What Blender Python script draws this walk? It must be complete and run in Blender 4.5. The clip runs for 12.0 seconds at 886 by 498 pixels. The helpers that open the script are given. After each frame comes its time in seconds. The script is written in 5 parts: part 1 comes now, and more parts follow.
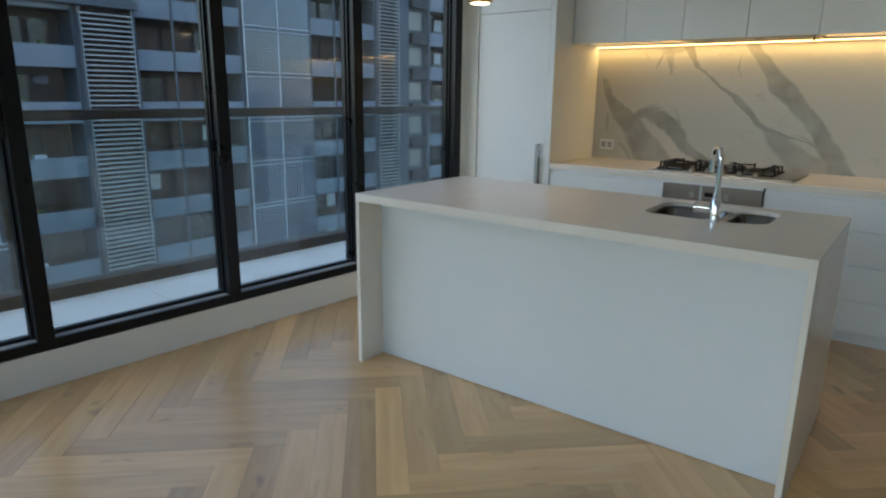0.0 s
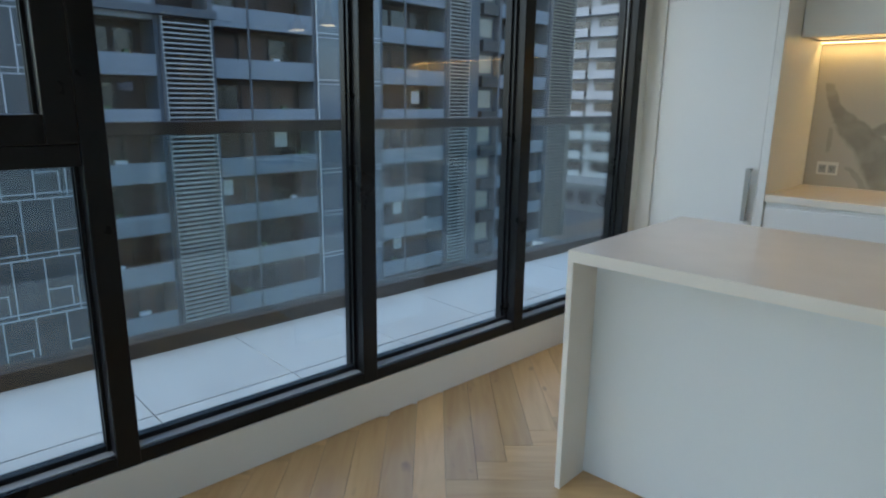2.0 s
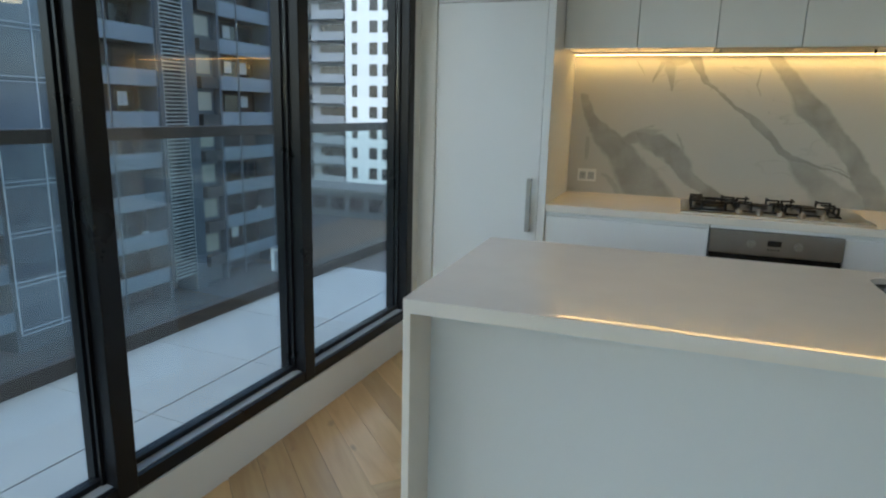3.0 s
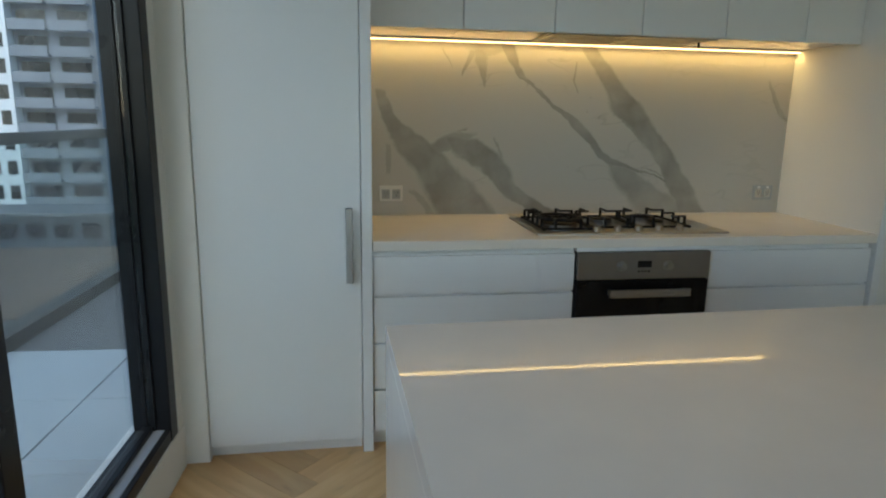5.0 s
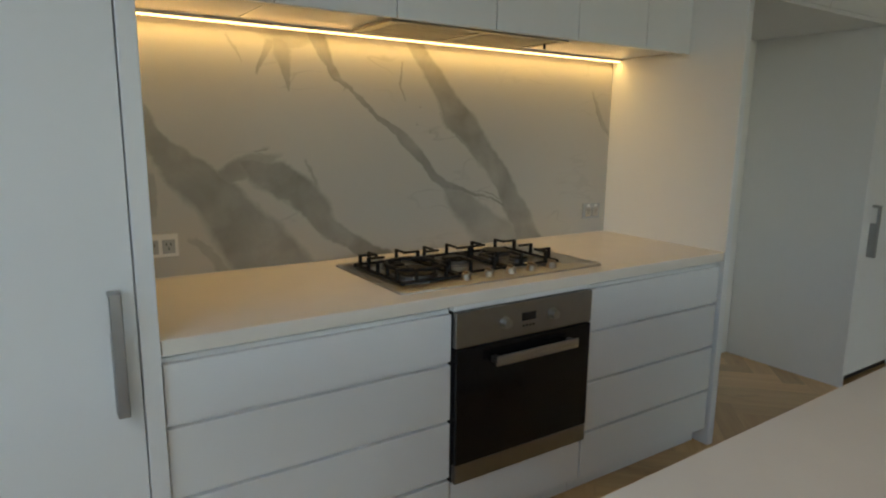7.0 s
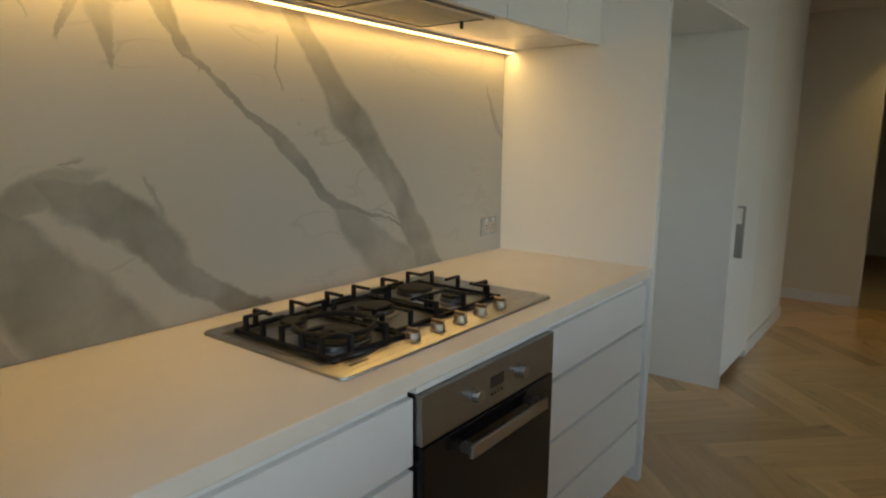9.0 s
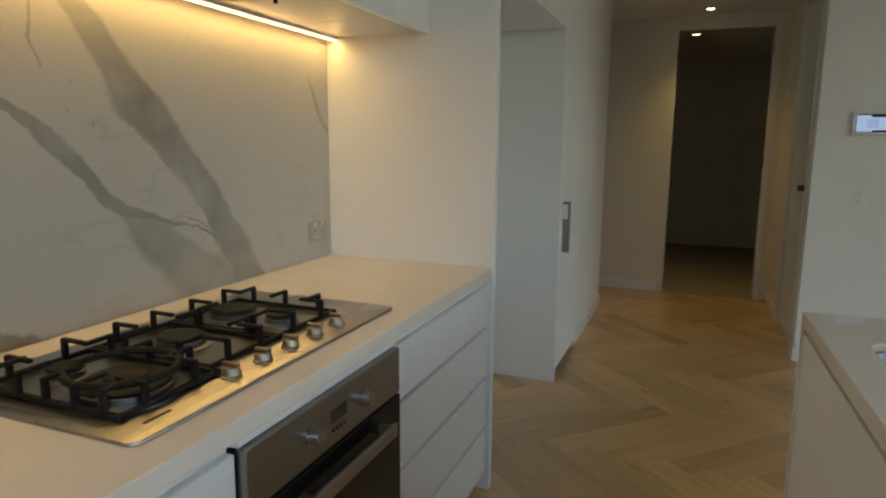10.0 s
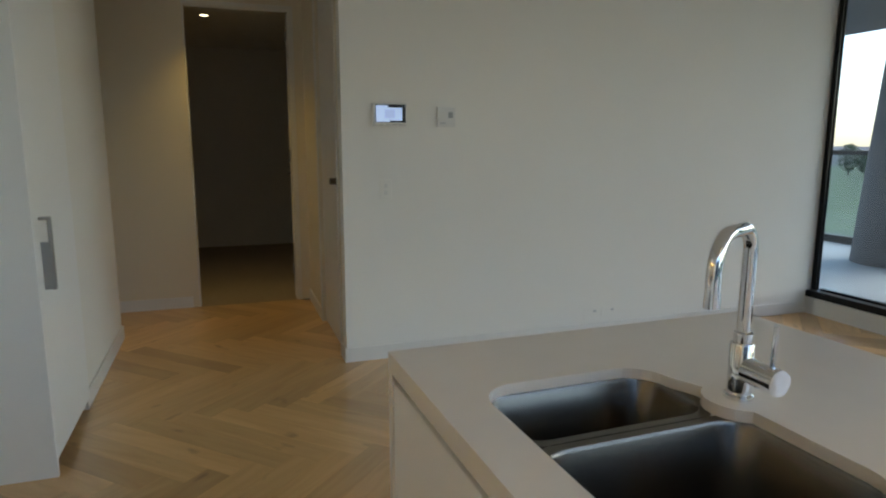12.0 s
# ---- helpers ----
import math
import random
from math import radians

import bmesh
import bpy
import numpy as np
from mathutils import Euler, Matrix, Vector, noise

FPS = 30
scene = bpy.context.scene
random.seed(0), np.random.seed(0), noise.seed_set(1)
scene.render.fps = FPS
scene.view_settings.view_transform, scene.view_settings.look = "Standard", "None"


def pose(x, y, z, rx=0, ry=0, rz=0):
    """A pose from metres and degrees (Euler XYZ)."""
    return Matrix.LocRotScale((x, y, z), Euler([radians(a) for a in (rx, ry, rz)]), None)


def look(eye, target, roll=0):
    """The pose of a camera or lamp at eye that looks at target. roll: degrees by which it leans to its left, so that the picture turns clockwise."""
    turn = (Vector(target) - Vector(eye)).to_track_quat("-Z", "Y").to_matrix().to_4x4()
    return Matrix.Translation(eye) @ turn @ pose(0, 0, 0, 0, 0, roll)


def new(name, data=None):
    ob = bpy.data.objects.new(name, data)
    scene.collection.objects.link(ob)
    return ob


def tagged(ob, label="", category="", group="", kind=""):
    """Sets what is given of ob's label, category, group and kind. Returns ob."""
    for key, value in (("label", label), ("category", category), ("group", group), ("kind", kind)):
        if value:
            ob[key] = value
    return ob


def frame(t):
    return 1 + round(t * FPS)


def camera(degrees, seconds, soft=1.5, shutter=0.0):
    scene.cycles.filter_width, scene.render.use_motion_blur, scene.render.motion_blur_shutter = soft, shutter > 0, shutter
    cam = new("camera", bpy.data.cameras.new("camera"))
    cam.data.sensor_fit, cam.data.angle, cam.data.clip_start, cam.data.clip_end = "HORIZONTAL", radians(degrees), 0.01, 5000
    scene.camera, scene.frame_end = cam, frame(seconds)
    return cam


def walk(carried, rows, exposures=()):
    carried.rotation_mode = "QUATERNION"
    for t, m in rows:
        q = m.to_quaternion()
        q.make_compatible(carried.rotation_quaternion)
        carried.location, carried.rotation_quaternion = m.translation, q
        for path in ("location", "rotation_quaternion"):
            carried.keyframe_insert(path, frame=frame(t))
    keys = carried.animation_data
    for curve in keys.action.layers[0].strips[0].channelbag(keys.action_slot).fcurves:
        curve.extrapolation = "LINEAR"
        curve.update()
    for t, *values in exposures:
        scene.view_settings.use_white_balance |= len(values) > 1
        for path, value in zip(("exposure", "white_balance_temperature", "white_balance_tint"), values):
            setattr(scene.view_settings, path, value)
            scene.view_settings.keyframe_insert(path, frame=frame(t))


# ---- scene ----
cam = camera(70.1, 12.0, soft=2.1)
PATH = [
    (0, (-0.556, 0.417, 1.39), (-1.767, 1.935, 0.91), 0.7),
    (0.5, (-0.803, 0.487, 1.416), (-2.109, 1.924, 0.939), 0.8),
    (1, (-1.085, 0.645, 1.399), (-2.425, 2.052, 0.925), 0.7),
    (1.5, (-1.408, 0.721, 1.385), (-2.763, 2.116, 0.919), 0.7),
    (2, (-1.711, 0.801, 1.384), (-3.064, 2.2, 0.925), 0.8),
    (2.5, (-1.927, 0.944, 1.418), (-3.023, 2.553, 0.957), 1.2),
    (3, (-2.195, 1.091, 1.398), (-2.861, 2.927, 0.965), 1.5),
    (3.5, (-2.427, 1.337, 1.355), (-2.757, 3.265, 0.941), 0.8),
    (5.3, (-3.036, 2.206, 1.39), (-2.578, 4.111, 0.987), 1.0),
    (5.5, (-3.078, 2.29, 1.394), (-2.505, 4.163, 0.99), 1.0),
    (6, (-3.111, 2.486, 1.399), (-2.276, 4.261, 1.013), 0.8),
    (6.5, (-3.073, 2.716, 1.397), (-2.102, 4.425, 1.023), 0.5),
    (7, (-3.082, 2.966, 1.398), (-1.997, 4.605, 1.032), 0.7),
    (8.8, (-2.997, 3.683, 1.383), (-1.508, 4.974, 1.041), 0.6),
    (9, (-2.984, 3.715, 1.384), (-1.419, 4.911, 1.04), 0.5),
    (9.5, (-2.883, 3.794, 1.365), (-1.165, 4.76, 1.025), 0.4),
    (10, (-2.8, 3.846, 1.358), (-0.968, 4.575, 1.025), 0.4),
    (10.5, (-2.712, 3.941, 1.35), (-0.78, 4.338, 1.021), 0.3),
    (11, (-2.545, 3.902, 1.346), (-0.572, 3.917, 1.017), 0.1),
    (11.2, (-2.455, 3.858, 1.339), (-0.486, 3.755, 1.005), -0.1),
    (11.5, (-2.296, 3.830, 1.318), (-0.345, 3.542, 0.991), -0.0),
    (12, (-2.049, 3.842, 1.321), (-0.184, 3.199, 0.987), 0.1),
]
walk(cam, [(t, look(eye, target, roll)) for t, eye, target, roll in PATH],
     exposures=((0.0, 1.35, 6150, 8), (2.0, 1.42, 6150, 8), (3.5, 1.17, 6200, 4), (5.5, 1.02, 6150, 4), (7.0, 1.08, 6650, 8), (9.0, 1.30, 6800, 9), (10.5, 1.45, 6550, 9), (12.0, 1.62, 6520, 10)))

LED_WATTS, LED_GLOW = 1.25, 3.6

# ---- world and lights ----
world = bpy.data.worlds.new("overcast")
scene.world = world
world.use_nodes = True
wn = world.node_tree.nodes
sky = wn.new("ShaderNodeTexSky")
sky.sky_type = "NISHITA"
sky.sun_disc = False
sky.sun_elevation = radians(38)
sky.sun_rotation = radians(200)
sky.air_density, sky.dust_density, sky.ozone_density = 1.0, 1.2, 2.0
wn["Background"].inputs["Strength"].default_value = 0.15
world.node_tree.links.new(sky.outputs[0], wn["Background"].inputs["Color"])
sun_data = bpy.data.lights.new("sun", "SUN")
sun_data.energy, sun_data.angle, sun_data.color = 0.8, radians(25), (1.0, 0.96, 0.9)
sun = new("sun", sun_data)
sun.matrix_world = look((0, -20, 16), (0, 0, 0)) @ Matrix.Identity(4)
tagged(sun, kind="structure")


def area_light(name, x, y, z, sx, sy, watts, colour, rx=0, ry=0, rz=0, spread=130):
    data = bpy.data.lights.new(name, "AREA")
    data.shape, data.size, data.size_y, data.energy, data.color = "RECTANGLE", sx, sy, watts, colour
    ob = new(name, data)
    data.spread = radians(spread)
    ob.matrix_world = pose(x, y, z, rx, ry, rz)
    return ob


WARM = (1.0, 0.635, 0.195)
area_light("led_light", -1.717, 5.180, 1.7385, 2.25, 0.026, LED_WATTS, WARM, spread=160)
# two added fill lamps, out of view, standing in for sky light at the windows
area_light("sky_fill_lamp", -3.98, 2.0, 2.50, 0.45, 4.8, 3.2, (0.88, 0.95, 1.0), 0, -37, -2.86, spread=150)
area_light("sky_fill_lamp", -1.25, -0.57, 1.42, 4.2, 2.1, 0.8, (0.86, 0.94, 1.0), 62, spread=150)


def spot(name, x, y, z, watts, colour, size=100):
    data = bpy.data.lights.new(name, "SPOT")
    data.energy, data.color, data.spot_size, data.spot_blend, data.shadow_soft_size = watts, colour, radians(size), 1.0, 0.04
    ob = new(name, data)
    ob.matrix_world = pose(x, y, z)
    return ob


spot("hall_light", 3.02, 3.83, 2.435, 8.0, (1.0, 0.68, 0.19), 96)
# added fill that lifts the unlit room behind the doorway
spot("far_room_fill", 4.30, 3.94, 2.435, 2.2, (1.0, 0.74, 0.40), 110)

for px in (-2.46, -2.06):
    spot("pendant_light", px, 3.07, 1.805, 0.85, (1.0, 0.68, 0.32), 140)


# ---- materials ----
def node_mat(name):
    m = bpy.data.materials.new(name)
    m.use_nodes = True
    nt = m.node_tree
    return m, nt, nt.nodes["Principled BSDF"]


def plain(name, colour, rough=0.5, metal=0.0, gloss=0.5, vary=0.05, scale=3.0, bump=0.0, bump_scale=200.0, coat=0.0, per_object=0.0, rough_vary=0.06):
    """A surface of one base colour with two scales of variation, uneven gloss and a fine relief."""
    m, nt, b = node_mat(name)
    n, l = nt.nodes, nt.links
    co = n.new("ShaderNodeTexCoord")
    big = n.new("ShaderNodeTexNoise")
    big.inputs["Scale"].default_value, big.inputs["Detail"].default_value = scale, 5
    fine = n.new("ShaderNodeTexNoise")
    fine.inputs["Scale"].default_value, fine.inputs["Detail"].default_value = bump_scale, 3
    l.new(co.outputs["Object"], big.inputs["Vector"])
    l.new(co.outputs["Object"], fine.inputs["Vector"])
    hsv = n.new("ShaderNodeHueSaturation")
    hsv.inputs["Color"].default_value = (*colour, 1)
    mr = n.new("ShaderNodeMapRange")
    mr.inputs["From Min"].default_value, mr.inputs["From Max"].default_value = 0.3, 0.7
    mr.inputs["To Min"].default_value, mr.inputs["To Max"].default_value = 1 - vary, 1 + vary
    l.new(big.outputs["Fac"], mr.inputs["Value"])
    value = mr.outputs[0]
    if per_object:
        info = n.new("ShaderNodeObjectInfo")
        r = n.new("ShaderNodeMapRange")
        r.inputs["To Min"].default_value, r.inputs["To Max"].default_value = 1 - per_object, 1 + per_object
        l.new(info.outputs["Random"], r.inputs["Value"])
        mul = n.new("ShaderNodeMath")
        mul.operation = "MULTIPLY"
        l.new(value, mul.inputs[0])
        l.new(r.outputs[0], mul.inputs[1])
        value = mul.outputs[0]
    l.new(value, hsv.inputs["Value"])
    l.new(hsv.outputs[0], b.inputs["Base Color"])
    rr = n.new("ShaderNodeMapRange")
    rr.inputs["To Min"].default_value, rr.inputs["To Max"].default_value = max(0.02, rough - rough_vary), rough + rough_vary
    l.new(big.outputs["Fac"], rr.inputs["Value"])
    l.new(rr.outputs[0], b.inputs["Roughness"])
    b.inputs["Metallic"].default_value = metal
    b.inputs["Specular IOR Level"].default_value = gloss
    b.inputs["Coat Weight"].default_value = coat
    if bump:
        bp = n.new("ShaderNodeBump")
        bp.inputs["Strength"].default_value, bp.inputs["Distance"].default_value = bump, 0.002
        l.new(fine.outputs["Fac"], bp.inputs["Height"])
        l.new(bp.outputs[0], b.inputs["Normal"])
    return m


def brushed(name, colour, rough=0.3, stretch=(2, 300, 300)):
    m, nt, b = node_mat(name)
    n, l = nt.nodes, nt.links
    co, mp, tx = n.new("ShaderNodeTexCoord"), n.new("ShaderNodeMapping"), n.new("ShaderNodeTexNoise")
    mp.inputs["Scale"].default_value = stretch
    tx.inputs["Scale"].default_value, tx.inputs["Detail"].default_value = 1.0, 4
    l.new(co.outputs["Object"], mp.inputs["Vector"])
    l.new(mp.outputs[0], tx.inputs["Vector"])
    r = n.new("ShaderNodeMapRange")
    r.inputs["To Min"].default_value, r.inputs["To Max"].default_value = rough - 0.08, rough + 0.12
    l.new(tx.outputs["Fac"], r.inputs["Value"])
    l.new(r.outputs[0], b.inputs["Roughness"])
    bp = n.new("ShaderNodeBump")
    bp.inputs["Strength"].default_value, bp.inputs["Distance"].default_value = 0.15, 0.0005
    l.new(tx.outputs["Fac"], bp.inputs["Height"])
    l.new(bp.outputs[0], b.inputs["Normal"])
    b.inputs["Base Color"].default_value = (*colour, 1)
    b.inputs["Metallic"].default_value = 1.0
    return m


def glowing(name, colour, strength):
    m, nt, b = node_mat(name)
    b.inputs["Base Color"].default_value = (*colour, 1)
    b.inputs["Emission Color"].default_value = (*colour, 1)
    b.inputs["Emission Strength"].default_value = strength
    return m


def glass_pane(name, tint, rough=0.0):
    """A thin pane: see-through, with the mirror image that its Fresnel gloss gives."""
    m, nt, b = node_mat(name)
    n, l = nt.nodes, nt.links
    clear, gloss, mix, fr = n.new("ShaderNodeBsdfTransparent"), n.new("ShaderNodeBsdfGlossy"), n.new("ShaderNodeMixShader"), n.new("ShaderNodeLayerWeight")
    clear.inputs["Color"].default_value = (*tint, 1)
    gloss.inputs["Roughness"].default_value = rough
    fr.inputs["Blend"].default_value = 0.5
    power, scale = n.new("ShaderNodeMath"), n.new("ShaderNodeMapRange")
    power.operation = "POWER"
    power.inputs[1].default_value = 5.0
    scale.inputs["To Min"].default_value = 0.066
    l.new(fr.outputs["Facing"], power.inputs[0])
    l.new(power.outputs[0], scale.inputs["Value"])
    l.new(scale.outputs[0], mix.inputs["Fac"])
    l.new(clear.outputs[0], mix.inputs[1])
    l.new(gloss.outputs[0], mix.inputs[2])
    l.new(mix.outputs[0], n["Material Output"].inputs["Surface"])
    return m


def oak_mat():
    m, nt, b = node_mat("oak")
    n, l = nt.nodes, nt.links
    co, mp = n.new("ShaderNodeTexCoord"), n.new("ShaderNodeMapping")
    info = n.new("ShaderNodeObjectInfo")
    isl = n.new("ShaderNodeNewGeometry")
    add = n.new("ShaderNodeMath")
    add.operation = "ADD"
    l.new(info.outputs["Random"], add.inputs[0])
    l.new(isl.outputs["Random Per Island"], add.inputs[1])
    frac = n.new("ShaderNodeMath")
    frac.operation = "FRACT"
    l.new(add.outputs[0], frac.inputs[0])
    off = n.new("ShaderNodeCombineXYZ")
    k = n.new("ShaderNodeMath")
    k.operation = "MULTIPLY"
    k.inputs[1].default_value = 37.0
    l.new(frac.outputs[0], k.inputs[0])
    l.new(k.outputs[0], off.inputs["X"])
    l.new(k.outputs[0], off.inputs["Z"])
    uv = n.new("ShaderNodeUVMap")
    l.new(uv.outputs[0], mp.inputs["Vector"])
    l.new(off.outputs[0], mp.inputs["Location"])
    mp.inputs["Scale"].default_value = (1.3, 11.0, 1.0)
    grain = n.new("ShaderNodeTexNoise")
    grain.inputs["Scale"].default_value, grain.inputs["Detail"].default_value, grain.inputs["Distortion"].default_value = 1.6, 7, 0.9
    l.new(mp.outputs[0], grain.inputs["Vector"])
    knots = n.new("ShaderNodeTexNoise")
    knots.inputs["Scale"].default_value, knots.inputs["Detail"].default_value = 9.0, 2
    mp2 = n.new("ShaderNodeMapping")
    l.new(uv.outputs[0], mp2.inputs["Vector"])
    l.new(off.outputs[0], mp2.inputs["Location"])
    mp2.inputs["Scale"].default_value = (0.6, 1.3, 1.0)
    l.new(mp2.outputs[0], knots.inputs["Vector"])
    kr = n.new("ShaderNodeMapRange")
    kr.inputs["From Min"].default_value, kr.inputs["From Max"].default_value = 0.66, 0.78
    l.new(knots.outputs["Fac"], kr.inputs["Value"])
    ramp = n.new("ShaderNodeValToRGB")
    ramp.color_ramp.elements[0].position, ramp.color_ramp.elements[0].color = 0.25, (0.600, 0.352, 0.140, 1)
    ramp.color_ramp.elements[1].position, ramp.color_ramp.elements[1].color = 0.70, (0.735, 0.480, 0.210, 1)
    l.new(grain.outputs["Fac"], ramp.inputs["Fac"])
    hsv = n.new("ShaderNodeHueSaturation")
    vr = n.new("ShaderNodeMapRange")
    vr.inputs["To Min"].default_value, vr.inputs["To Max"].default_value = 0.78, 1.16
    b.inputs["Coat Weight"].default_value, b.inputs["Coat Roughness"].default_value = 0.8, 0.22
    l.new(frac.outputs[0], vr.inputs["Value"])
    l.new(vr.outputs[0], hsv.inputs["Value"])
    l.new(ramp.outputs[0], hsv.inputs["Color"])
    mix = n.new("ShaderNodeMix")
    mix.data_type = "RGBA"
    mix.inputs["B"].default_value = (0.17, 0.10, 0.055, 1)
    ks = n.new("ShaderNodeMath")
    ks.operation = "MULTIPLY"
    ks.inputs[1].default_value = 0.5
    l.new(kr.outputs[0], ks.inputs[0])
    l.new(ks.outputs[0], mix.inputs["Factor"])
    l.new(hsv.outputs[0], mix.inputs["A"])
    l.new(mix.outputs["Result"], b.inputs["Base Color"])
    rr = n.new("ShaderNodeMapRange")
    rr.inputs["To Min"].default_value, rr.inputs["To Max"].default_value = 0.30, 0.44
    l.new(grain.outputs["Fac"], rr.inputs["Value"])
    l.new(rr.outputs[0], b.inputs["Roughness"])
    bp = n.new("ShaderNodeBump")
    bp.inputs["Strength"].default_value, bp.inputs["Distance"].default_value = 0.10, 0.001
    l.new(grain.outputs["Fac"], bp.inputs["Height"])
    l.new(bp.outputs[0], b.inputs["Normal"])
    return m


def marble_mat():
    m, nt, b = node_mat("marble")
    n, l = nt.nodes, nt.links

    def vmath(op, a, c):
        v = n.new("ShaderNodeVectorMath")
        v.operation = op
        for i, x in enumerate((a, c)):
            if x is None:
                continue
            if isinstance(x, tuple):
                v.inputs[i].default_value = x
            else:
                l.new(x, v.inputs[i])
        return v

    def math_node(op, a, c, clamp=False):
        v = n.new("ShaderNodeMath")
        v.operation, v.use_clamp = op, clamp
        for i, x in enumerate((a, c)):
            if isinstance(x, (int, float)):
                v.inputs[i].default_value = x
            elif x is not None:
                l.new(x, v.inputs[i])
        return v.outputs[0]

    co = n.new("ShaderNodeTexCoord")
    flat = vmath("MULTIPLY", co.outputs["Object"], (1.0, 0.0, 1.0))
    w1, w2 = n.new("ShaderNodeTexNoise"), n.new("ShaderNodeTexNoise")
    w1.inputs["Scale"].default_value, w1.inputs["Detail"].default_value = 5.0, 3
    w2.inputs["Scale"].default_value, w2.inputs["Detail"].default_value, w2.inputs["Roughness"].default_value = 12.0, 8, 0.66
    for w in (w1, w2):
        l.new(flat.outputs[0], w.inputs["Vector"])
    d1 = vmath("SCALE", vmath("SUBTRACT", w1.outputs["Color"], (0.5, 0.5, 0.5)).outputs[0], None)
    d1.inputs["Scale"].default_value = 0.060
    d2 = vmath("SCALE", vmath("SUBTRACT", w2.outputs["Color"], (0.5, 0.5, 0.5)).outputs[0], None)
    d2.inputs["Scale"].default_value = 0.048
    p = vmath("ADD", flat.outputs[0], d1.outputs[0])
    p = vmath("ADD", p.outputs[0], d2.outputs[0])
    p = vmath("MULTIPLY", p.outputs[0], (1.0, 0.0, 1.0)).outputs[0]
    xyz = n.new("ShaderNodeSeparateXYZ")
    l.new(p, xyz.inputs[0])
    height = math_node("DIVIDE", math_node("SUBTRACT", xyz.outputs["Z"], 0.85), 0.95)
    across = math_node("DIVIDE", math_node("ADD", xyz.outputs["X"], 3.0), 3.0)

    def vein(power, crisp, *points):
        """A vein that runs down the slab through points (x, z, half-width): a ramp over the height holds its place, width and strength."""
        pts = sorted(points, key=lambda q: q[1])
        ramp = n.new("ShaderNodeValToRGB")
        els = ramp.color_ramp.elements
        rows = []
        for i, (x, z, w) in enumerate(pts):
            lo, hi = pts[max(0, i - 1)], pts[min(len(pts) - 1, i + 1)]
            slope = min(1.8, math.hypot(hi[0] - lo[0], hi[1] - lo[1]) / max(0.01, hi[1] - lo[1]))
            rows.append((z, x, w * slope, power))
        first, last = rows[0], rows[-1]
        rows = [(first[0] - 0.014, first[1], first[2], 0.0)] + rows + [(last[0] + 0.014, last[1], last[2], 0.0)]
        while len(els) < len(rows):
            els.new(0.5)
        for e, (z, x, w, k) in zip(els, rows):
            e.position = min(1.0, max(0.0, (z - 0.85) / 0.95))
            e.color = ((x + 3.0) / 3.0, w * 5.0, k, 1.0)
        l.new(height, ramp.inputs["Fac"])
        sep = n.new("ShaderNodeSeparateColor")
        l.new(ramp.outputs["Color"], sep.inputs[0])
        off = math_node("ABSOLUTE", math_node("SUBTRACT", across, sep.outputs[0]), None)
        ratio = math_node("DIVIDE", math_node("MULTIPLY", off, 15.0), sep.outputs[1])
        soft = n.new("ShaderNodeMapRange")
        soft.interpolation_type = "SMOOTHSTEP"
        soft.inputs["From Min"].default_value, soft.inputs["From Max"].default_value = 1.12, crisp
        l.new(ratio, soft.inputs["Value"])
        return math_node("MULTIPLY", soft.outputs[0], sep.outputs[2])

    def edge_of(points, k, r):
        """A thin line along the lower left flank of a vein."""
        return [(x - 0.78 * k * w, z - 0.45 * k * w, r) for x, z, w in points]

    right = ((-1.735, 1.745, 0.039), (-1.650, 1.645, 0.042), (-1.560, 1.515, 0.053), (-1.485, 1.405, 0.069), (-1.371, 1.305, 0.048), (-1.285, 1.195, 0.051), (-1.195, 1.075, 0.060), (-1.095, 0.895, 0.077))
    middle = ((-2.170, 1.750, 0.029), (-2.108, 1.652, 0.023), (-2.065, 1.582, 0.013), (-1.985, 1.520, 0.006), (-1.906, 1.455, 0.009), (-1.806, 1.385, 0.023), (-1.727, 1.305, 0.030), (-1.650, 1.230, 0.021), (-1.556, 1.165, 0.023), (-1.430, 1.120, 0.014), (-1.244, 1.072, 0.008))
    fan = ((-1.575, 1.170, 0.020), (-1.475, 1.085, 0.060), (-1.345, 0.985, 0.098), (-1.255, 0.890, 0.119))
    left = ((-2.775, 1.510, 0.026), (-2.735, 1.390, 0.036), (-2.650, 1.290, 0.055), (-2.545, 1.180, 0.085), (-2.449, 1.065, 0.110), (-2.330, 0.890, 0.134))
    arm = ((-2.372, 1.285, 0.060), (-2.287, 1.198, 0.080), (-2.202, 1.128, 0.060), (-2.141, 1.047, 0.039), (-2.048, 0.978, 0.039), (-1.900, 0.890, 0.043))
